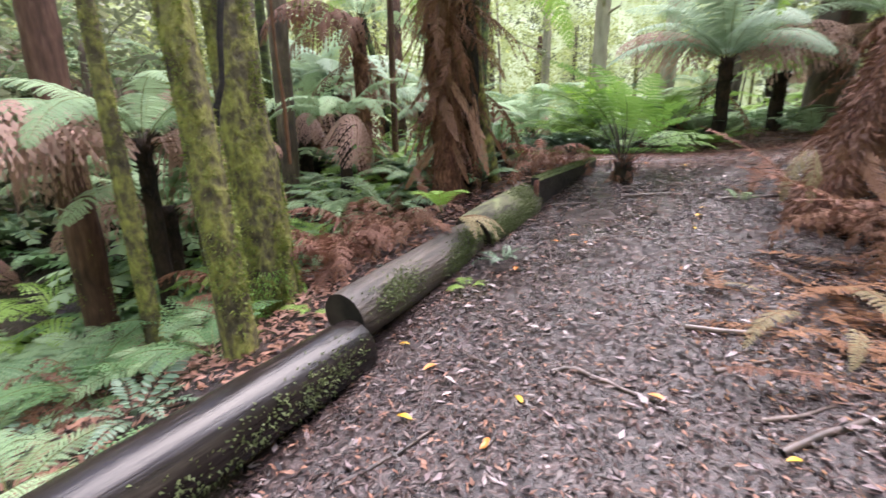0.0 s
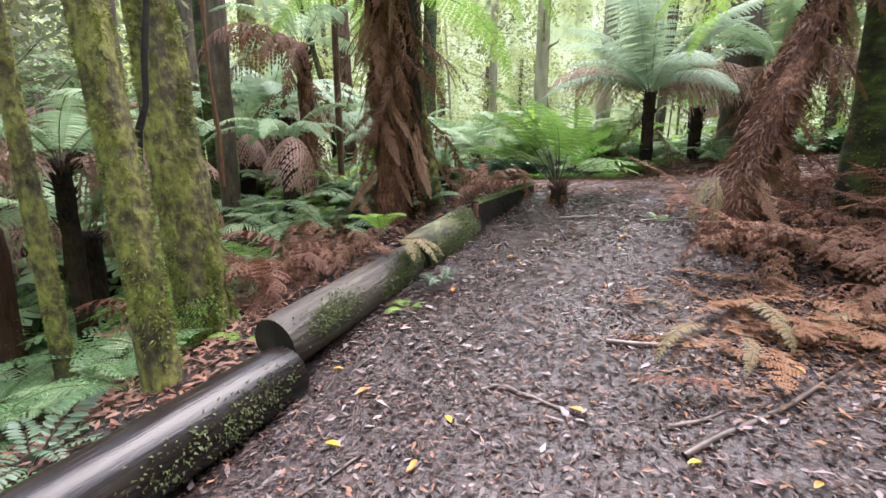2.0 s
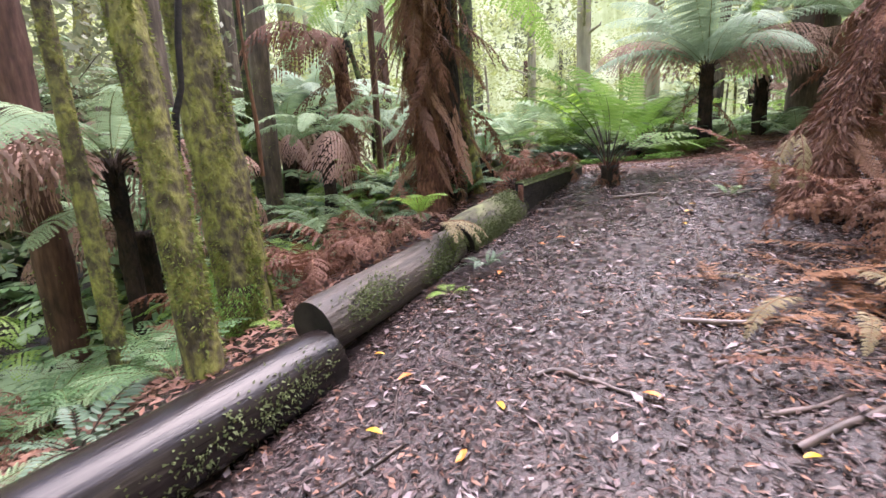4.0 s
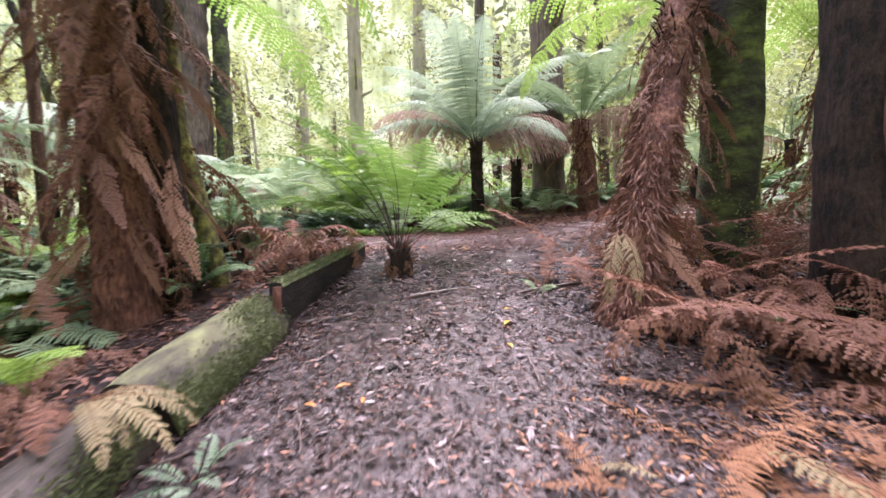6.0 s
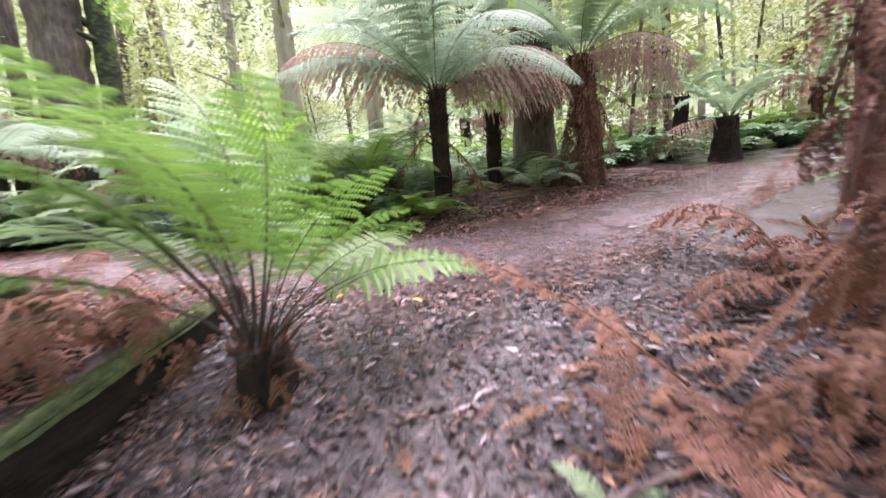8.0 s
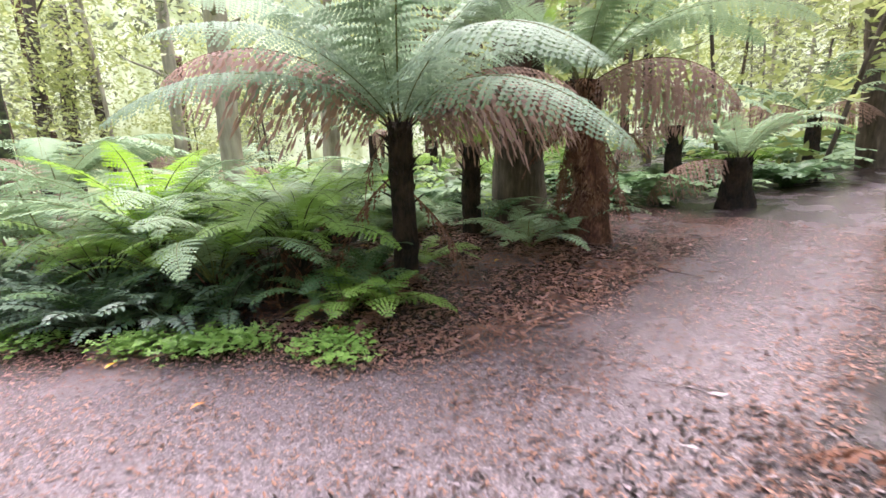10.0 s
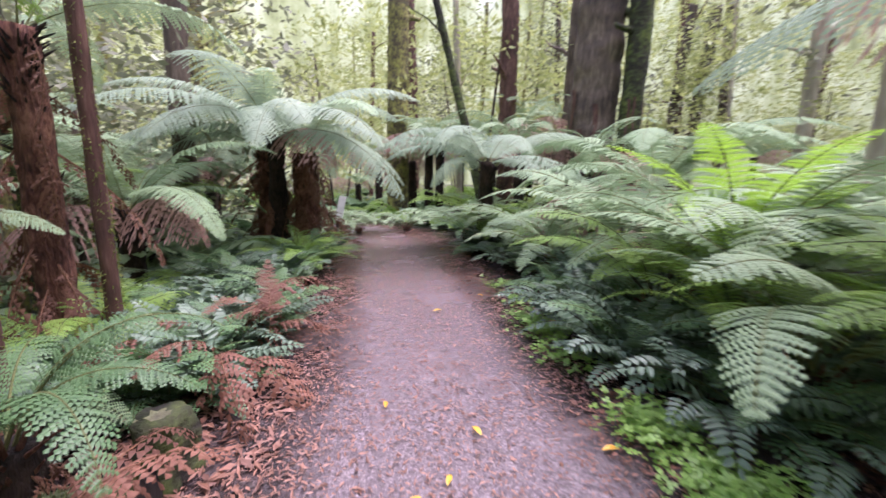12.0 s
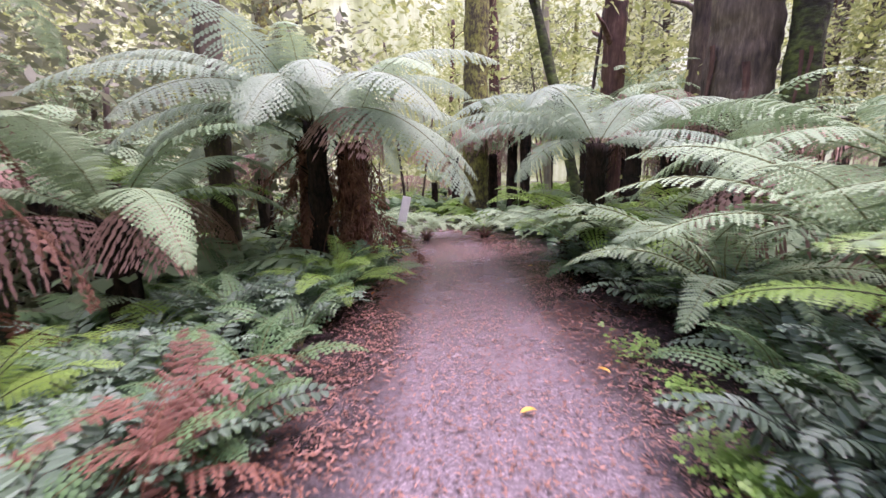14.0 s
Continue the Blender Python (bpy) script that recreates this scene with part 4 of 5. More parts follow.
tree_fern(on(0.1, 14.6), 1.72, 0.15, TF_WIDE, 14, "tree fern with drooping blue-green fronds", seed=66, dead=0, size=(0.66, 0.84), tilt=(-30, 6))
tree_fern(on(3.0, 14.4), 1.3, 0.16, TF_BLUE, 11, "tree fern with drooping blue-green fronds", seed=67, dead=2, size=(0.8, 1.0), tilt=(-20, 15))
BB = on(0.85, 19.8)
forest_tree(BB, [(0, 0, 2.0), (0.1, 0.1, 9.0)], [0.64, 0.60, 0.52], BARK_GREY, "massive furrowed forest trunk standing behind the ferns", strips=7, limbs=2, seed=15, groove=0.06)
BB2 = on(1.85, 19.7)
forest_tree(BB2, [(0, 0, 2.0), (0.1, 0.1, 9.0)], [0.30, 0.28, 0.25], BARK_MOSS_DARK, "dark trunk grown against a massive trunk", strips=3, limbs=2, seed=16)

# ---- left of the made path ----
tree_fern(on(-3.1, 12.35), 2.2, 0.16, TF_WIDE, 23, "old tree fern with broad silvery drooping fronds", seed=71, dead=1, skirt=5, size=(0.84, 1.04), tilt=(-26, 12))
tree_fern(on(-3.62, 12.55), 2.0, 0.2, TF_BLUE, 3, "shaggy red-brown tree fern trunk", fibre=FIBRE_RED, seed=72, shag=2500, skirt=22, skirt_set=HANG_RED, flare=0.6)
tree_fern(on(-2.8, 12.75), 1.9, 0.2, TF_BLUE, 3, "shaggy red-brown tree fern trunk", fibre=FIBRE_RED, seed=73, shag=2500, skirt=22, skirt_set=HANG_BROWN, flare=0.8)
tree_fern(on(-4.6, 10.9), 1.15, 0.15, TF_GREEN, 9, "tree fern with upright green fronds", seed=74, size=(0.6, 0.85), tilt=(-5, 20))
tree_fern(on(-3.1, 9.9), 1.25, 0.15, TF_BLUE, 12, "low tree fern with pale arching fronds", seed=75, size=(0.65, 0.9), dead=3)


def marker_sign():
    t = thing("trail_marker", on(-4.05, 14.7), "small leaning white trail marker board on a wooden post", "sign")
    q = pose(0, 0, 0, -8, 12, 35)
    for nm, sx, sy, z0, z1, mat in (("post", 0.07, 0.07, -0.2, 0.55, BARK_GREY), ("board", 0.17, 0.035, 0.40, 1.02, WHITE_PAINT)):
        bm = bmesh.new()
        bmesh.ops.create_cube(bm, size=1)
        for v in bm.verts:
            v.co = Vector((v.co.x * sx, v.co.y * sy - (0.055 if nm == "board" else 0), (z0 + z1) / 2 + v.co.z * (z1 - z0)))
        bmesh.ops.bevel(bm, geom=bm.edges[:], offset=0.008, segments=2, affect="EDGES")
        me = bpy.data.meshes.new(nm)
        bm.to_mesh(me)
        bm.free()
        me.materials.append(mat)
        part(nm, me, t, q)


marker_sign()
shuttle_fern(on(1.05, 7.62), SHUTTLE_MID, 10, "dark green fern drooping beside the mossy stump", 0.45, (0.6, 0.8), (-6, 16), seed=76)
for i, (x, y, sz) in enumerate([(-1.5, 11.5, 0.5), (-2.1, 11.9, 0.5), (-3.9, 15.4, 0.6), (-4.6, 15.0, 0.6), (-5.4, 15.8, 0.7), (-3.0, 16.3, 0.6)]):
    shuttle_fern(on(x, y), SHUTTLE if i < 2 else SHUTTLE_BLUE, 11, "bright green fern at the foot of the tree ferns", 0.12, (sz * 0.85, sz * 1.15), (-22, 4), seed=780 + i, dead=2, fibre_r=0.07)


def stump(place):
    t = thing("tree_stump", place, "old hollow grey stump with moss beside the path", "stump")
    part("stem", trunk_mesh("stump_stem", [(0, 0, -0.2), (-0.02, 0, 0.18), (-0.05, 0.02, 0.34)], [0.13, 0.115, 0.105], BARK_MOSS_DARK, 22, 0.26, 0.5, 4, 0.04), t)
    vs = [(-0.05 + 0.105 * math.cos(2 * math.pi * s / 18), 0.02 + 0.105 * math.sin(2 * math.pi * s / 18), 0.33 + 0.015 * noise.noise((s * 0.7, 1, 2))) for s in range(18)] + [(-0.05, 0.02, 0.35)]
    part("moss_cap", mesh("moss_cap", vs, [(s, (s + 1) % 18, 18) for s in range(18)], MOSS_LOG), t, None, "thin green moss on the cut top")


stump(on(1.36, 8.10))
log(on(1.20, 7.55, 0.08), on(1.58, 7.93, 0.10), 0.14, MOSS_LOG, "short mossy log lying against the stump", WOOD_DARK, 1500, 8, "mossy_log", [(0.3, 60), (0.5, 40), (0.2, 80)])

# ---- low ferns along the path edges ----
def low_fern(x, y, meshes, n, label, size=(0.8, 1.2), tilt=(-25, 8), seed=0, dead=0):
    t = thing("fern", on(x, y, -0.01), label, "fern", "low ferns")
    put_fronds(t, meshes, n, 0.0, tilt, size, rng=random.Random(seed), radius=0.03)
    if dead:
        put_fronds(t, BROWN_FLAT, dead, 0.05, (-5, 20), (0.4, 0.7), rng=random.Random(seed + 1), name="dead_frond", label="withered red-brown frond")
    return t


def along(side, lo, hi, n, off, seed):
    """Places beside the made path, by its length along the line."""
    rng = random.Random(seed)
    segs = list(zip(LINE, LINE[1:]))
    lens = [math.dist(a, b) for a, b in segs]
    res = []
    for _ in range(n):
        s = rng.uniform(lo, hi) + 2.16
        for (a, b), ln in zip(segs, lens):
            if s < ln:
                f = s / ln
                nx, ny = -(b[1] - a[1]) / ln, (b[0] - a[0]) / ln
                o = rng.uniform(*off) * side
                res.append((a[0] + (b[0] - a[0]) * f + nx * o, a[1] + (b[1] - a[1]) * f + ny * o))
                break
            s -= ln
    return res


def clear_of(x, y, gap=0.0):
    return path_distance(x, y) > 1.0 + gap and not (-0.3 < y < 7.0 and -0.846 * (x + 0.5) + 0.533 * (y - 2.65) < 0.55 and x < 3.4 + 0.25 * y)


k = 0
for x, y in along(1, 13.4, 20.5, 105, (1.3, 3.4), 81):
    k += 1
    if clear_of(x, y) and not (x > 0.9 and y < 9.2):
        low_fern(x, y, LOW_DARK if k % 3 else LOW_MID, 11, "leathery dark green fern clump beside the path", (0.65, 1.1), (-8, 32), seed=k)
for x, y in along(-1, 13.0, 20.5, 110, (1.12, 2.6), 82):
    k += 1
    if clear_of(x, y, 0.05) and math.dist((x, y), (5.9, 9.08)) > 0.8 and x < 4.9 and path_distance(x, y) > (1.55 if y > 11.4 else 1.3 if y > 9.6 else 1.75):
        low_fern(x, y, LOW_DARK if k % 4 else LOW_MID, 10, "leathery dark green fern clump beside the path", (0.75, 1.25), (-16, 26), seed=k)
for x, y in along(1, 15.5, 24.0, 14, (1.2, 4.5), 83):
    k += 1
    if clear_of(x, y):
        low_fern(x, y, LOW_GREEN, 9, "bright green fern growing among darker clumps", (0.9, 1.35), seed=k)
for i, (x, y) in enumerate([(5.05, 8.85), (5.35, 9.25), (5.3, 8.65), (5.7, 9.45), (6.3, 9.3), (5.0, 9.3)]):
    low_fern(x, y, LOW_MID if i % 2 else LOW_GREEN, 9, "green fern in the shade of a tree fern", (0.8, 1.15), (-16, 20), seed=860 + i, dead=2)
for i in range(36):
    rng_ = random.Random(900 + i)
    x, y = rng_.uniform(-5.5, -1.9), rng_.uniform(1.0, 7.5)
    if math.dist((x, y), (-1.72, 4.12)) > 0.6:
        low_fern(x, y, (LOW_DARK, LOW_MID, LOW_MID, LOW_BLUE)[i % 4], 8, "green fern on the shaded lower slope", (0.6, 1.1), seed=300 + i, dead=i % 3)
for i, (x, y, ms, n, sz) in enumerate([(-0.35, 3.95, LOW_DARK, 7, 0.45), (0.25, 3.55, LOW_GREEN, 6, 0.3), (0.62, 3.95, LOW_DARK, 6, 0.4), (-1.2, 3.55, LOW_GREEN, 5, 0.35), (-0.9, 6.4, LOW_BLUE, 9, 1.0), (-1.5, 6.0, LOW_BLUE, 10, 1.1), (-1.9, 6.9, LOW_GREEN, 10, 1.1), (-0.6, 7.4, LOW_MID, 10, 1.0), (-1.2, 7.8, LOW_GREEN, 10, 1.1), (4.15, 3.05, LOW_BLUE, 4, 0.6), (0.75, 8.65, LOW_MID, 7, 0.75), (3.3, 4.5, LOW_BLUE, 3, 0.4), (1.25, 7.1, LOW_DARK, 7, 0.6)]):
    low_fern(x, y, ms, n, "small green fern among fallen leaves", (sz * 0.85, sz * 1.15), seed=700 + i)

for i, (x, y) in enumerate([(4.2, 2.6), (4.7, 3.2), (3.95, 3.0), (4.4, 1.9), (5.1, 2.5), (5.2, 4.6), (3.8, 2.2), (4.7, 1.3), (3.7, 3.3), (-1.0, 5.2), (-0.55, 5.75), (-1.5, 5.6), (-0.5, 5.0), (-2.5, 4.9), (-3.4, 3.6), (-1.1, 4.7), (-2.2, 5.8), (0.55, 9.0), (5.6, 3.5), (5.2, 1.6), (2.0, 6.95), (1.75, 7.25), (6.3, 4.0), (6.2, 2.6)]):
    t_ = thing("dead_fern", on(x, y, -0.02), "collapsed dead fern with withered rusty fronds", "dead fern", "dead ferns")
    put_fronds(t_, DEAD_ARCH if i % 2 else DEAD_ARCH_BROWN, 13, 0.05, (-30, 25), (0.55, 1.05), rng=random.Random(480 + i), label="")

# dead fronds on the ground and over the logs
def fallen(x, y, meshes, turn, size, label, dz=0.02, tilt=0, roll=0):
    t = thing("fallen_frond", on(x, y, dz), label, "dead frond", "fallen fronds")
    part("blade", meshes[int(abs(x * 7 + y * 3)) % len(meshes)], t, pose(0, 0, 0, roll, tilt, turn) @ Matrix.Scale(size, 4))


for i in range(56):
    r_ = random.Random(50 + i)
    fallen(r_.gauss(2.85, 0.45), r_.gauss(2.25, 0.34), BRACKEN_FLAT if i % 3 else BROWN_FLAT if i % 2 else GOLD_FLAT, r_.uniform(0, 360), r_.uniform(0.4, 0.85), "dry orange bracken frond lying on wet mud", r_.uniform(0.01, 0.06), r_.uniform(-8, 8), r_.uniform(-20, 20))
for i in range(110):
    r_ = random.Random(150 + i)
    x, y = r_.uniform(3.3, 6.0), r_.uniform(0.8, 4.9)
    fallen(x, y, BROWN_FLAT if i % 3 else HANG_BROWN, r_.uniform(0, 360), r_.uniform(0.6, 1.2), "dead brown frond heaped on the bank", r_.uniform(0.02, 0.35), r_.uniform(-30, 10))
for i in range(60):
    r_ = random.Random(250 + i)
    fallen(r_.gauss(4.1, 0.4), r_.gauss(4.55, 0.4), BRACKEN_FLAT if i % 2 else BROWN_FLAT, r_.uniform(0, 360), r_.uniform(0.2, 0.42), "rusty dead frond on the forest floor")
for i in range(40):
    r_ = random.Random(350 + i)
    fallen(r_.uniform(-2.4, 0.2), r_.uniform(4.4, 6.6), BROWN_FLAT if i % 2 else HANG_BROWN, r_.uniform(0, 360), r_.uniform(0.5, 1.0), "dead brown bracken on the lower slope", r_.uniform(0.02, 0.25), r_.uniform(-60, 5))
for i in range(9):
    r_ = random.Random(450 + i)
    fallen(r_.uniform(0.0, 0.9), r_.uniform(8.5, 9.4), BROWN_FLAT, r_.uniform(0, 360), r_.uniform(0.5, 0.9), "rust red dead frond at the path edge", r_.uniform(0.05, 0.45), r_.uniform(-50, 0))
for a, s in ((-25, 0.6), (-50, 0.66), (-75, 0.58), (-5, 0.55), (20, 0.45), (-62, 0.5)):
    fallen(0.22, 4.20, GOLD_FLAT, a, s, "pale gold dead frond draped over the log", 0.42, 8)
for a, s in ((-140, 0.55), (-100, 0.6), (-60, 0.6), (160, 0.5)):
    fallen(0.02, 4.25, LOW_GREEN, a, s * 1.3, "young green frond drooping over the log", 0.50, -10)
for a in (205, 240):
    fallen(3.22 + 0.0012 * a - 0.28, 3.62, HANG_GOLD, a, 0.55, "golden withering frond hanging to the mud", 0.75, 12)


# ---- litter, sticks and fallen leaves ----
def leaf_scatter(name, count, spot, mat, size, label, seed):
    rng, nr = random.Random(seed), np.random.RandomState(seed)
    xs, ys = np.zeros(0), np.zeros(0)
    while len(xs) < count:
        x, y = spot(nr, 20000)
        xs, ys = np.concatenate([xs, x]), np.concatenate([ys, y])
    xs, ys = xs[:count], ys[:count]
    zs = land(xs, ys) + relief(xs, ys, gravel_at(xs, ys))
    verts, faces = [], []
    for x, y, z in zip(xs.tolist(), ys.tolist(), zs.tolist()):
        a, ln = rng.uniform(0, 2 * math.pi), size * rng.uniform(0.45, 1.35)
        u = Vector((math.cos(a), math.sin(a), rng.gauss(0, 0.16)))
        v = Vector((-math.sin(a), math.cos(a), rng.gauss(0, 0.3))) * (ln * rng.uniform(0.10, 0.2))
        c = Vector((x, y, z + rng.uniform(0.004, 0.028)))
        lift = Vector((0, 0, ln * rng.uniform(-0.03, 0.12)))
        b = len(verts)
        verts += [c - u * ln * 0.5, c - u * ln * 0.15 + v + lift, c - u * ln * 0.1 + lift * 0.4, c - u * ln * 0.15 - v + lift, c + u * ln * 0.5 + lift * 0.5]
        faces += [(b, b + 2, b + 1), (b, b + 3, b + 2), (b + 1, b + 2, b + 4), (b + 2, b + 3, b + 4)]
    tagged(new(name, mesh(name, verts, faces, mat)), label, "leaf litter", kind="stuff")


def track_spot(nr, n):
    x, y = nr.uniform(-1.6, 6.0, n), nr.uniform(-0.2, 7.2, n)
    d = -0.846 * (x + 0.5) + 0.533 * (y - 2.65)
    keep = (d < 0.1) & (path_distance(x, y) > nr.uniform(0.1, 0.9, n))
    return x[keep], y[keep]


def edge_spot(nr, n):
    x, y = nr.uniform(-5, 11, n), nr.uniform(5.5, 17, n)
    d = path_distance(x, y)
    keep = nr.uniform(0, 1, n) < np.exp(-((d - 0.98) / 0.32) ** 2) + np.where(d < 0.9, np.where(x > 4.8, 0.3, 0.05), np.where(d < 3, 0.12, 0)) + np.where((x > 4.3) & (d > 0.8) & (d < 4), 0.5, 0)
    return x[keep], y[keep]


def slope_spot(nr, n):
    x, y = nr.uniform(-5, 2.2, n), nr.uniform(0.5, 9, n)
    d = -0.846 * (x + 0.5) + 0.533 * (y - 2.65)
    keep = (d > 0.3) & (path_distance(x, y) > 1.0)
    return x[keep], y[keep]


leaf_scatter("track_litter", 20000, track_spot, LITTER, 0.052, "grey-mauve wet eucalypt leaves trodden into mud", 1)
leaf_scatter("sodden_litter", 34000, track_spot, LITTER_DARK, 0.046, "dark sodden leaf fragments and bark on the track", 7)


def bank_spot(nr, n):
    x, y = nr.uniform(4.4, 9.5, n), nr.uniform(6.6, 10.8, n)
    keep = path_distance(x, y) > nr.uniform(0.7, 1.0, n)
    return x[keep], y[keep]


leaf_scatter("bank_litter", 12000, bank_spot, LITTER_RED, 0.075, "red-brown leaves lying under the tree ferns", 8)


def bracken_spot(nr, n):
    x, y = nr.normal(2.9, 0.55, n), nr.normal(2.25, 0.42, n)
    return x, y


def path_spot(nr, n):
    x, y = nr.uniform(-4, 6, n), nr.uniform(6.5, 16, n)
    keep = path_distance(x, y) < nr.uniform(0.2, 1.0, n)
    return x[keep], y[keep]


leaf_scatter("bracken_litter", 2600, bracken_spot, DEAD_ORANGE, 0.05, "orange broken bracken bits on wet mud", 11)
leaf_scatter("path_litter", 14000, path_spot, LITTER_RED, 0.034, "small red-brown leaf bits trodden into the gravel path", 12)
leaf_scatter("pale_litter", 1700, track_spot, LITTER_PALE, 0.085, "pale lilac wet gum leaves lying flat on mud", 13)
leaf_scatter("red_litter", 7000, track_spot, LITTER_RED, 0.05, "red-brown leaf fragments on the muddy track", 2)
leaf_scatter("edge_litter", 60000, edge_spot, LITTER_RED, 0.042, "red-brown leaves gathered along the path edges", 3)
leaf_scatter("slope_litter", 15000, slope_spot, LITTER_RED, 0.10, "brown dead leaves on the lower slope", 4)


def stick(x, y, turn, ln, r, bendy=0.05, seed=1, dz=0.012, label="wet brown stick lying on the muddy track", rise=0.0, mat=None):
    rng = random.Random(seed)
    t = thing("stick", on(x, y, dz), label, "stick", "fallen sticks")
    c, s = math.cos(radians(turn)), math.sin(radians(turn))
    pts = []
    for i in range(8):
        k_ = i / 7
        d, o = ln * k_, bendy * math.sin(k_ * 3.1 + seed) + rng.uniform(-0.25, 0.25) * bendy
        px, py = d * c - o * s, d * s + o * c
        pts.append(Vector((px, py, land1(x + px, y + py) - land1(x, y) + rise * k_)))
    verts, faces, slots = [], [], []
    tube(pts, [r * (1.1 - 0.6 * i / 7) * rng.uniform(0.85, 1.15) for i in range(8)], 7, verts, faces, slots, 0)
    part("wood", mesh("stick", verts, faces, mat or WOOD_STICK, smooth=True), t)


stick(0.67, 2.24, -22.78, 0.57, 0.018, 0.10, 1, label="dark curved root rising out of the mud")
stick(1.56, 1.49, 18.34, 1.72, 0.018, 0.05, 2, label="long straight fallen branch on the track")
stick(1.65, 2.54, -19.40, 0.58, 0.02, 0.04, 3)
stick(1.55, 1.77, -5.82, 0.42, 0.016, 0.03, 4)
stick(1.59, 2.13, -5.22, 0.48, 0.014, 0.03, 5)
stick(2.32, 5.19, -17.61, 0.54, 0.02, 0.02, 6)
stick(3.14, 4.62, -15.12, 0.66, 0.02, 0.02, 7)
stick(1.43, 5.25, -7.92, 0.46, 0.018, 0.02, 8)
stick(-0.52, 1.70, 31.74, 0.57, 0.014, 0.02, 9)
TX, TY = track_spot(np.random.RandomState(5), 900)
EX, EY = edge_spot(np.random.RandomState(6), 2000)
OFF = path_distance(EX, EY) > 0.95
EX, EY = EX[OFF], EY[OFF]
for i in range(170):
    r_ = random.Random(600 + i)
    x, y = float(TX[i]), float(TY[i])
    stick(x, y, r_.uniform(0, 360), r_.uniform(0.12, 0.5), r_.uniform(0.003, 0.008), 0.03, 20 + i, 0.012, "thin dark twig among the leaf litter")
for i in range(22):
    r_ = random.Random(680 + i)
    x, y = float(EX[i]), float(EY[i])
    stick(x, y, r_.uniform(0, 360), r_.uniform(0.2, 0.7), r_.uniform(0.004, 0.009), 0.04, 90 + i, 0.012, "thin dark twig beside the path")


def single_leaf(x, y, turn, ln, mat, label):
    t = thing("fallen_leaf", on(x, y, 0.025), label, "leaf", "bright fallen leaves")
    vs, fs = [], []
    for i in range(7):
        k_ = i / 6
        w = ln * 0.19 * math.sin(math.pi * (0.06 + 0.94 * k_)) ** 0.8
        z = 0.10 * ln * math.sin(math.pi * k_)
        vs += [(ln * k_, -w, z + w * 0.3), (ln * k_, 0, z), (ln * k_, w, z + w * 0.3)]
    for i in range(6):
        for j in (0, 1):
            a = i * 3 + j
            fs.append((a, a + 3, a + 4, a + 1))
    part("blade", mesh("leaf_blade", vs, fs, mat), t, pose(0, 0, 0, 0, 0, turn))


for i, (x, y, yel) in enumerate([(1.52, 1.49, 1), (0.22, 1.79, 0), (1.22, 1.92, 0), (1.97, 1.26, 0), (2.51, 1.95, 0), (-0.26, 2.11, 1), (0.20, 1.79, 0), (0.47, 2.06, 1), (1.46, 4.20, 0), (1.48, 4.04, 0), (1.17, 4.19, 0), (2.74, 3.27, 0), (2.51, 3.94, 1), (2.65, 9.13, 1), (3.34, 9.38, 1), (2.66, 8.77, 1), (1.39, 11.64, 1), (1.26, 10.84, 1), (2.00, 9.09, 1), (3.73, 8.22, 0), (2.61, 8.58, 1)]):
    single_leaf(x, y, (i * 67) % 360, 0.075 + 0.015 * (i % 3), YELLOW_LEAF if yel else ORANGE_LEAF, "yellow fallen leaf on the wet ground" if yel else "orange fallen leaf on the wet ground")
for i in range(26):
    r_ = random.Random(770 + i)
    x, y = (float(TX[100 + i]), float(TY[100 + i])) if i < 12 else (float(EX[100 + i]), float(EY[100 + i]))
    single_leaf(x, y, r_.uniform(0, 360), r_.uniform(0.07, 0.12), YELLOW_LEAF if i % 2 else ORANGE_LEAF, "yellow fallen leaf on the wet ground" if i % 2 else "orange fallen leaf on the wet ground")


def clover_patch(x, y, n, spread, seed):
    rng = random.Random(seed)
    verts, faces = [], []
    for _ in range(n):
        px, py = x + rng.gauss(0, spread), y + rng.gauss(0, spread)
        c = Vector((px, py, land1(px, py) + rng.uniform(0.04, 0.14)))
        a0, s = rng.uniform(0, 6.28), rng.uniform(0.011, 0.022)
        tilt = Vector((rng.gauss(0, 0.25), rng.gauss(0, 0.25), 1)).normalized()
        ux = tilt.cross(Vector((0, 1, 0))).normalized()
        uy = tilt.cross(ux)
        for j in range(3):
            a = a0 + j * 2.094
            d = ux * math.cos(a) + uy * math.sin(a)
            e = ux * -math.sin(a) + uy * math.cos(a)
            b = len(verts)
            verts += [c, c + d * s * 0.8 + e * s * 0.75, c + d * s * 1.5 + e * s * 0.4, c + d * s * 1.35, c + d * s * 1.5 - e * s * 0.4, c + d * s * 0.8 - e * s * 0.75]
            faces.append((b, b + 5, b + 4, b + 3, b + 2, b + 1))
    tagged(new("clover_patch", mesh("clover", verts, faces, CLOVER)), "bright green clover patch at the path edge", "clover", "clover patches", "stuff")


for i, (x, y) in enumerate(along(-1, 12.4, 14.4, 10, (1.0, 1.2), 84)):
    clover_patch(x, y, 130, 0.11, i)
for i, (x, y) in enumerate(along(-1, 13.6, 17.8, 14, (0.95, 1.15), 85)):
    clover_patch(x, y, 90, 0.11, 40 + i)

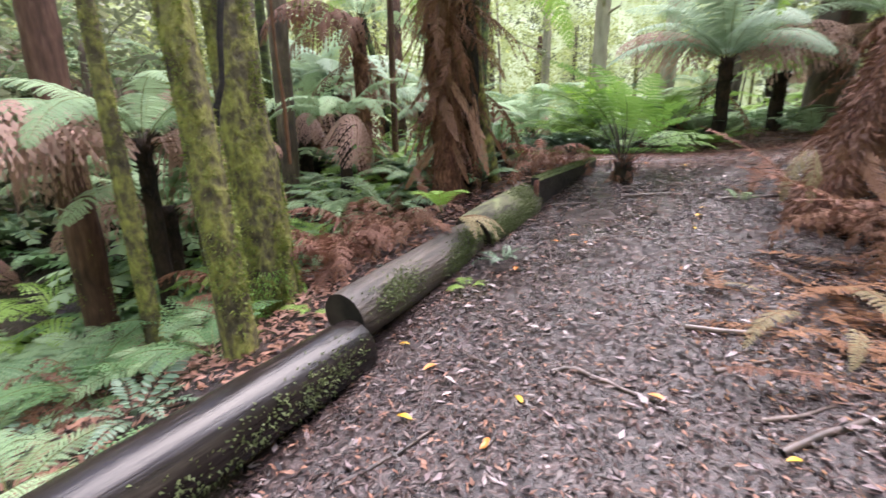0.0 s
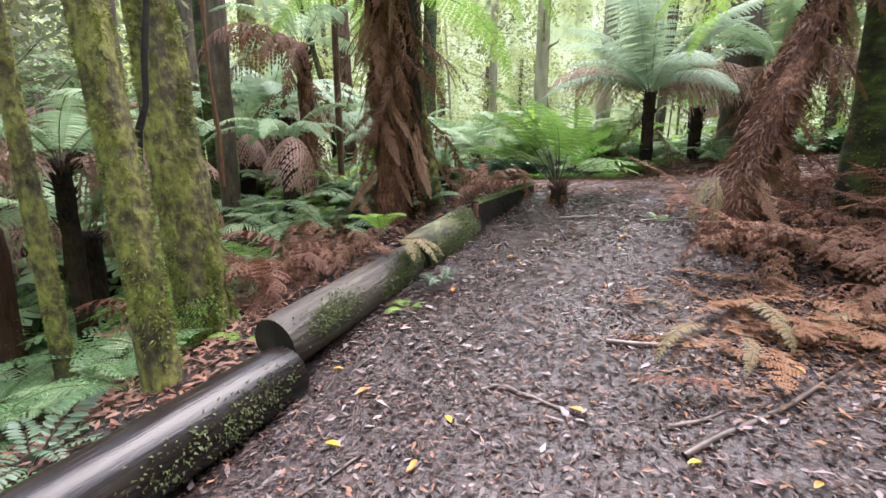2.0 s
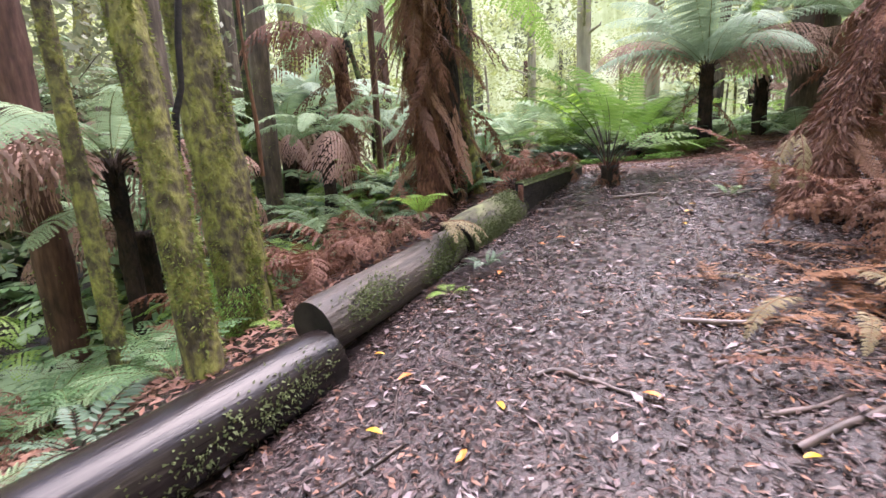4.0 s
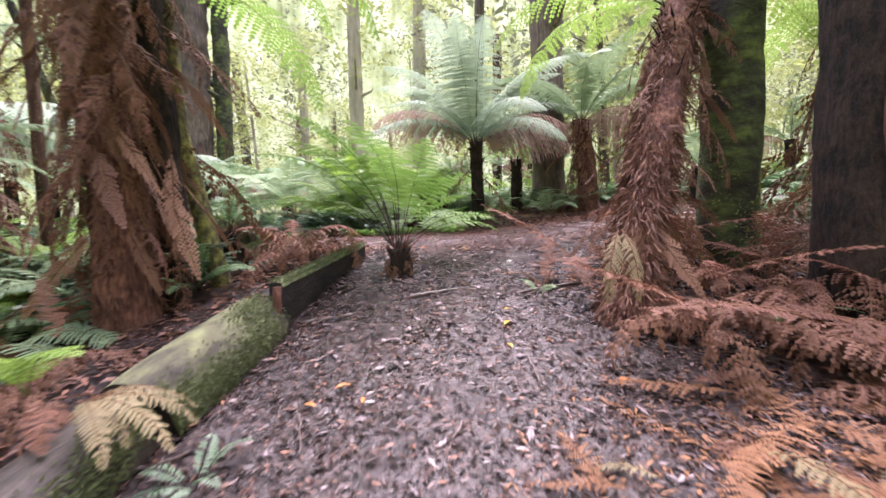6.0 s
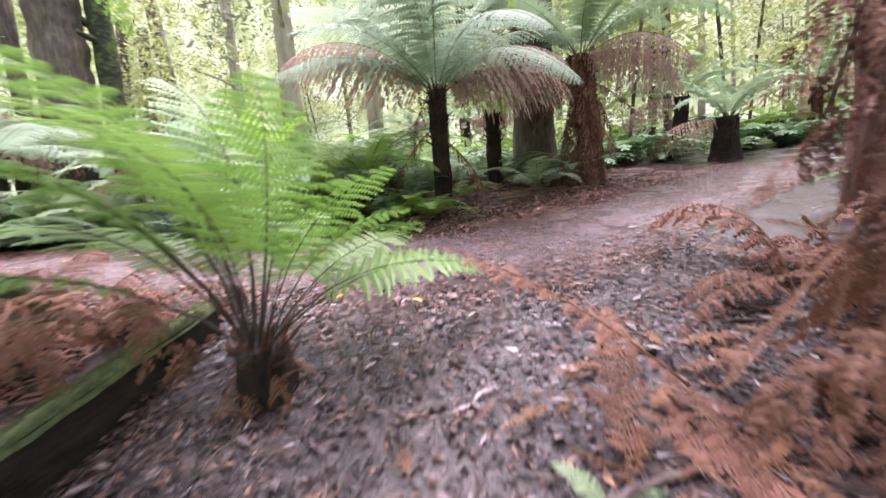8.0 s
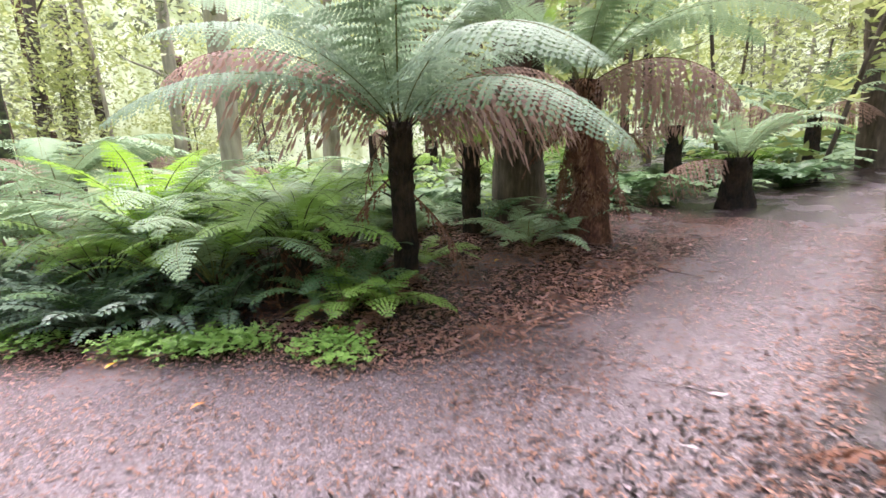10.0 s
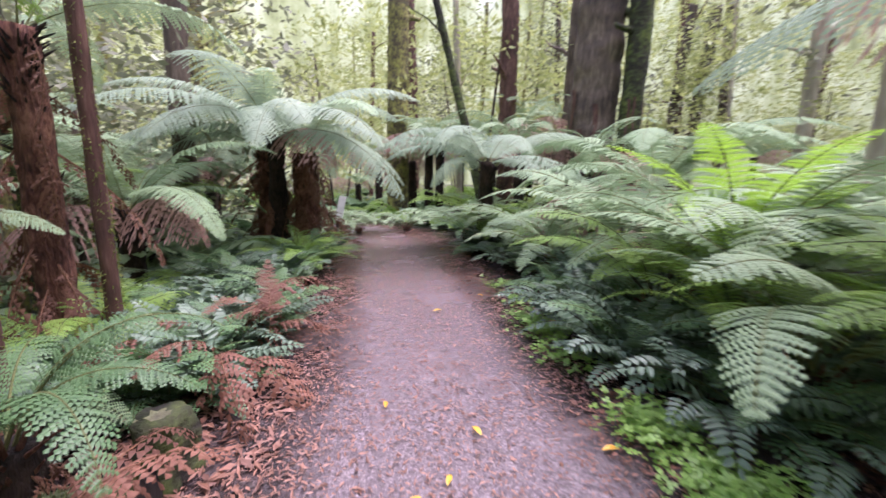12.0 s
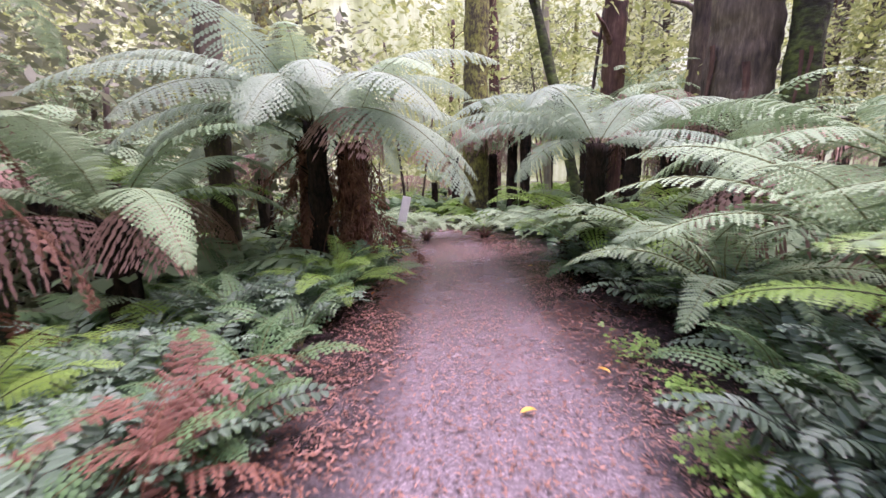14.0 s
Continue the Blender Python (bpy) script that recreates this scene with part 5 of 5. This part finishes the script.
# ---- wider forest ----
def scattered(n, lo, hi, seed, gap=1.6, back=True):
    rng = random.Random(seed)
    res = []
    while len(res) < n:
        a, d = rng.uniform(0, 2 * math.pi), math.sqrt(rng.uniform(lo * lo, hi * hi))
        x, y = 2.2 + d * math.cos(a), 6.5 + d * math.sin(a)
        if (y < -3 and rng.random() < 0.85) or not far_enough(x, y, 4.3) or path_distance(x, y) < 1.9 or (y < 8 and -1.5 < x - 0.4 * y < 4.2) or any(math.dist((x, y), q) < gap for q in res):
            continue
        res.append((x, y))
    return res


CROWNS = [crown_mesh("leaf_crown", CANOPY, 36, 25, (1.3, 1.3, 1.7), 0.13, 1), crown_mesh("leaf_crown", CANOPY, 36, 25, (1.0, 1.0, 2.2), 0.12, 2), crown_mesh("leaf_crown", CANOPY_DARK, 36, 25, (1.2, 1.2, 1.6), 0.13, 3), crown_mesh("leaf_crown", CANOPY, 36, 25, (1.8, 1.8, 1.2), 0.13, 4)]
for i, (x, y) in enumerate([q for q in scattered(96, 9.5, 42, 5, 1.4) if far_enough(*q, 7.0)]):
    r_ = random.Random(1000 + i)
    d = math.dist((x, y), (2.2, 6.5))
    h = r_.uniform(9, 14)
    lx, ly = r_.gauss(0, 0.5), r_.gauss(0, 0.5)
    rad = r_.choice((0.09, 0.12, 0.15, 0.2, 0.28, 0.36))
    crowns = [(r_.choice(CROWNS), pose(lx + r_.gauss(0, 0.6), ly + r_.gauss(0, 0.6), r_.uniform(4.0, 11.0), 0, 0, r_.uniform(0, 360)) @ Matrix.Scale(r_.uniform(0.8, 1.3), 4)) for _ in range(2)]
    # pale bark listed twice: distance haze is put into the trunk colour
    forest_tree(on(x, y), [(lx * 0.4, ly * 0.4, h * 0.5), (lx, ly, h)], [rad, rad * 0.85, rad * 0.55], r_.choice((BARK_GREY, BARK_RED, BARK_PALE, BARK_MOSS, BARK_PALE)), "slender forest tree with a bare trunk and high leaves", crowns, 3, seed=1000 + i, seg=10)
for i in range(16):
    r_ = random.Random(2600 + i)
    x, y, h = r_.uniform(-12, -5.5), r_.uniform(8.0, 14.5), r_.uniform(1.6, 3.6)
    crowns = [(CROWNS[2], pose(0, 0, h, 0, 0, r_.uniform(0, 360)) @ Matrix.Scale(r_.uniform(0.7, 1.0), 4))]
    forest_tree(on(x, y), [(0.1, 0, h * 0.5), (0.1, 0.2, h * 1.2)], [0.06, 0.05, 0.02], BARK_GREY, "leafy grey-green shrub on the lower hillside", crowns, 3, seed=2600 + i, seg=8, name="shrub", group="hillside shrubs")
for i, (x, y) in enumerate([q for q in scattered(90, 10, 38, 6, 1.3) if far_enough(*q, 8.5)]):
    r_ = random.Random(2000 + i)
    h = r_.uniform(2.5, 6.5)
    lx, ly = r_.gauss(0, 0.5), r_.gauss(0, 0.5)
    crowns = [(r_.choice(CROWNS), pose(lx, ly, h * r_.uniform(0.75, 1.0), 0, 0, r_.uniform(0, 360)) @ Matrix.Scale(r_.uniform(0.6, 1.0), 4))]
    forest_tree(on(x, y), [(lx * 0.5, ly * 0.5, h * 0.5), (lx, ly, h)], [0.05, 0.04, 0.02], BARK_GREY, "young understorey tree with yellow-green leaves", crowns, 4, seed=2000 + i, seg=8, name="sapling", group="understorey saplings")


def clump_mesh(name, mat, seed, n=11, length=0.95, rise=60):
    """A whole far fern as one mesh: arching blades with notched edges."""
    rng = random.Random(seed)
    verts, faces = [], []
    for i in range(n):
        a, e, ln = 2 * math.pi * (i + rng.uniform(-0.3, 0.3)) / n, radians(rise + rng.uniform(-15, 12)), length * rng.uniform(0.7, 1.2)
        d = Vector((math.cos(a), math.sin(a), 0))
        sd = Vector((-d.y, d.x, 0))
        p = Vector((0, 0, 0))
        m = 9
        for j in range(m):
            k_ = j / m
            el = e - radians(95) * k_
            q = p + (d * math.cos(el) + Vector((0, 0, math.sin(el)))) * (ln / m)
            w = ln * 0.26 * min(1, 0.35 + 2.2 * k_) * (1 - k_) ** 0.6
            for sg in (-1, 1):
                b = len(verts)
                verts += [p, q, q + sd * (sg * w) - Vector((0, 0, w * 0.25)), p.lerp(q, 0.35) + sd * (sg * w * 0.95) + d * 0.02 - Vector((0, 0, w * 0.2))]
                faces += [(b, b + 1, b + 2), (b, b + 2, b + 3)]
            p = q
    return mesh(name, verts, faces, mat)


CLUMPS = [clump_mesh("far_fern_clump", mt, 30 + i, 12, ln) for i, (mt, ln) in enumerate([(FERN_BLUE, 1.0), (FERN_GREEN, 0.9), (FERN_MID, 0.8), (FERN_BLUE, 1.3), (FERN_MID, 1.1)])]
spots = [q for q in scattered(300, 4.0, 13.5, 19, 0.62) if far_enough(*q, 4.3)]
for i, (x, y) in enumerate(spots):
    r_ = random.Random(5000 + i)
    if not far_enough(x, y, 6.0):
        low_fern(x, y, LOW_BLUE if i % 2 else LOW_MID, 8, "arching fern on the forest floor", (1.0, 1.5), (-12, 18), seed=5000 + i)
        continue
    ob = new("far_fern", r_.choice(CLUMPS))
    ob.matrix_basis = pose(*on(x, y, -0.02), 0, 0, r_.uniform(0, 360)) @ Matrix.Scale(r_.uniform(0.7, 1.3), 4)
    tagged(ob, "arching fern carpeting the forest floor", "fern", "forest floor ferns")
carpet_v, carpet_f, carpet_s = [], [], []
for i, (x, y) in enumerate(scattered(360, 13.5, 38, 9, 0.9)):
    r_ = random.Random(7000 + i)
    m = pose(*on(x, y, -0.02), 0, 0, r_.uniform(0, 360)) @ Matrix.Scale(r_.uniform(0.9, 1.7), 4)
    me, b0 = CLUMPS[i % 5], len(carpet_v)
    carpet_v += [m @ v.co for v in me.vertices]
    carpet_f += [tuple(b0 + k_ for k_ in p.vertices) for p in me.polygons]
    carpet_s += [i % 3] * len(me.polygons)
tagged(new("fern_carpet", mesh("fern_carpet", carpet_v, carpet_f, FERN_BLUE, FERN_GREEN, FERN_MID, slots=carpet_s)), "distant ferns covering the forest floor", "fern", kind="stuff")
rear = random.Random(88)
for i in range(46):
    d_, a_ = rear.uniform(8, 19), radians(rear.uniform(88, 182))
    x, y = 1.6 + d_ * math.cos(a_), 9.4 + d_ * math.sin(a_)
    if path_distance(np.array([x]), np.array([y]))[0] > 2.4:
        tree_fern(on(x, y), rear.uniform(1.2, 3.4), 0.15, TF_FAR, 10, "tree fern deeper in the forest", seed=3300 + i, size=(0.75, 1.05), dead=2, stub=24)
for i, (x, y) in enumerate(scattered(60, 5.2, 24, 8, 1.2)):
    r_ = random.Random(3000 + i)
    if i % 3 == 0:
        tree_fern(on(x, y), r_.uniform(0.8, 2.4), 0.15, TF_FAR, 9, "tree fern deeper in the forest", seed=3000 + i, size=(0.7, 1.0), dead=2, stub=24)
    else:
        shuttle_fern(on(x, y), SHUTTLE_FAR, 9, "arching fern deeper in the forest", 0.25, (0.8, 1.15), (-20, 5), seed=3000 + i, dead=0)
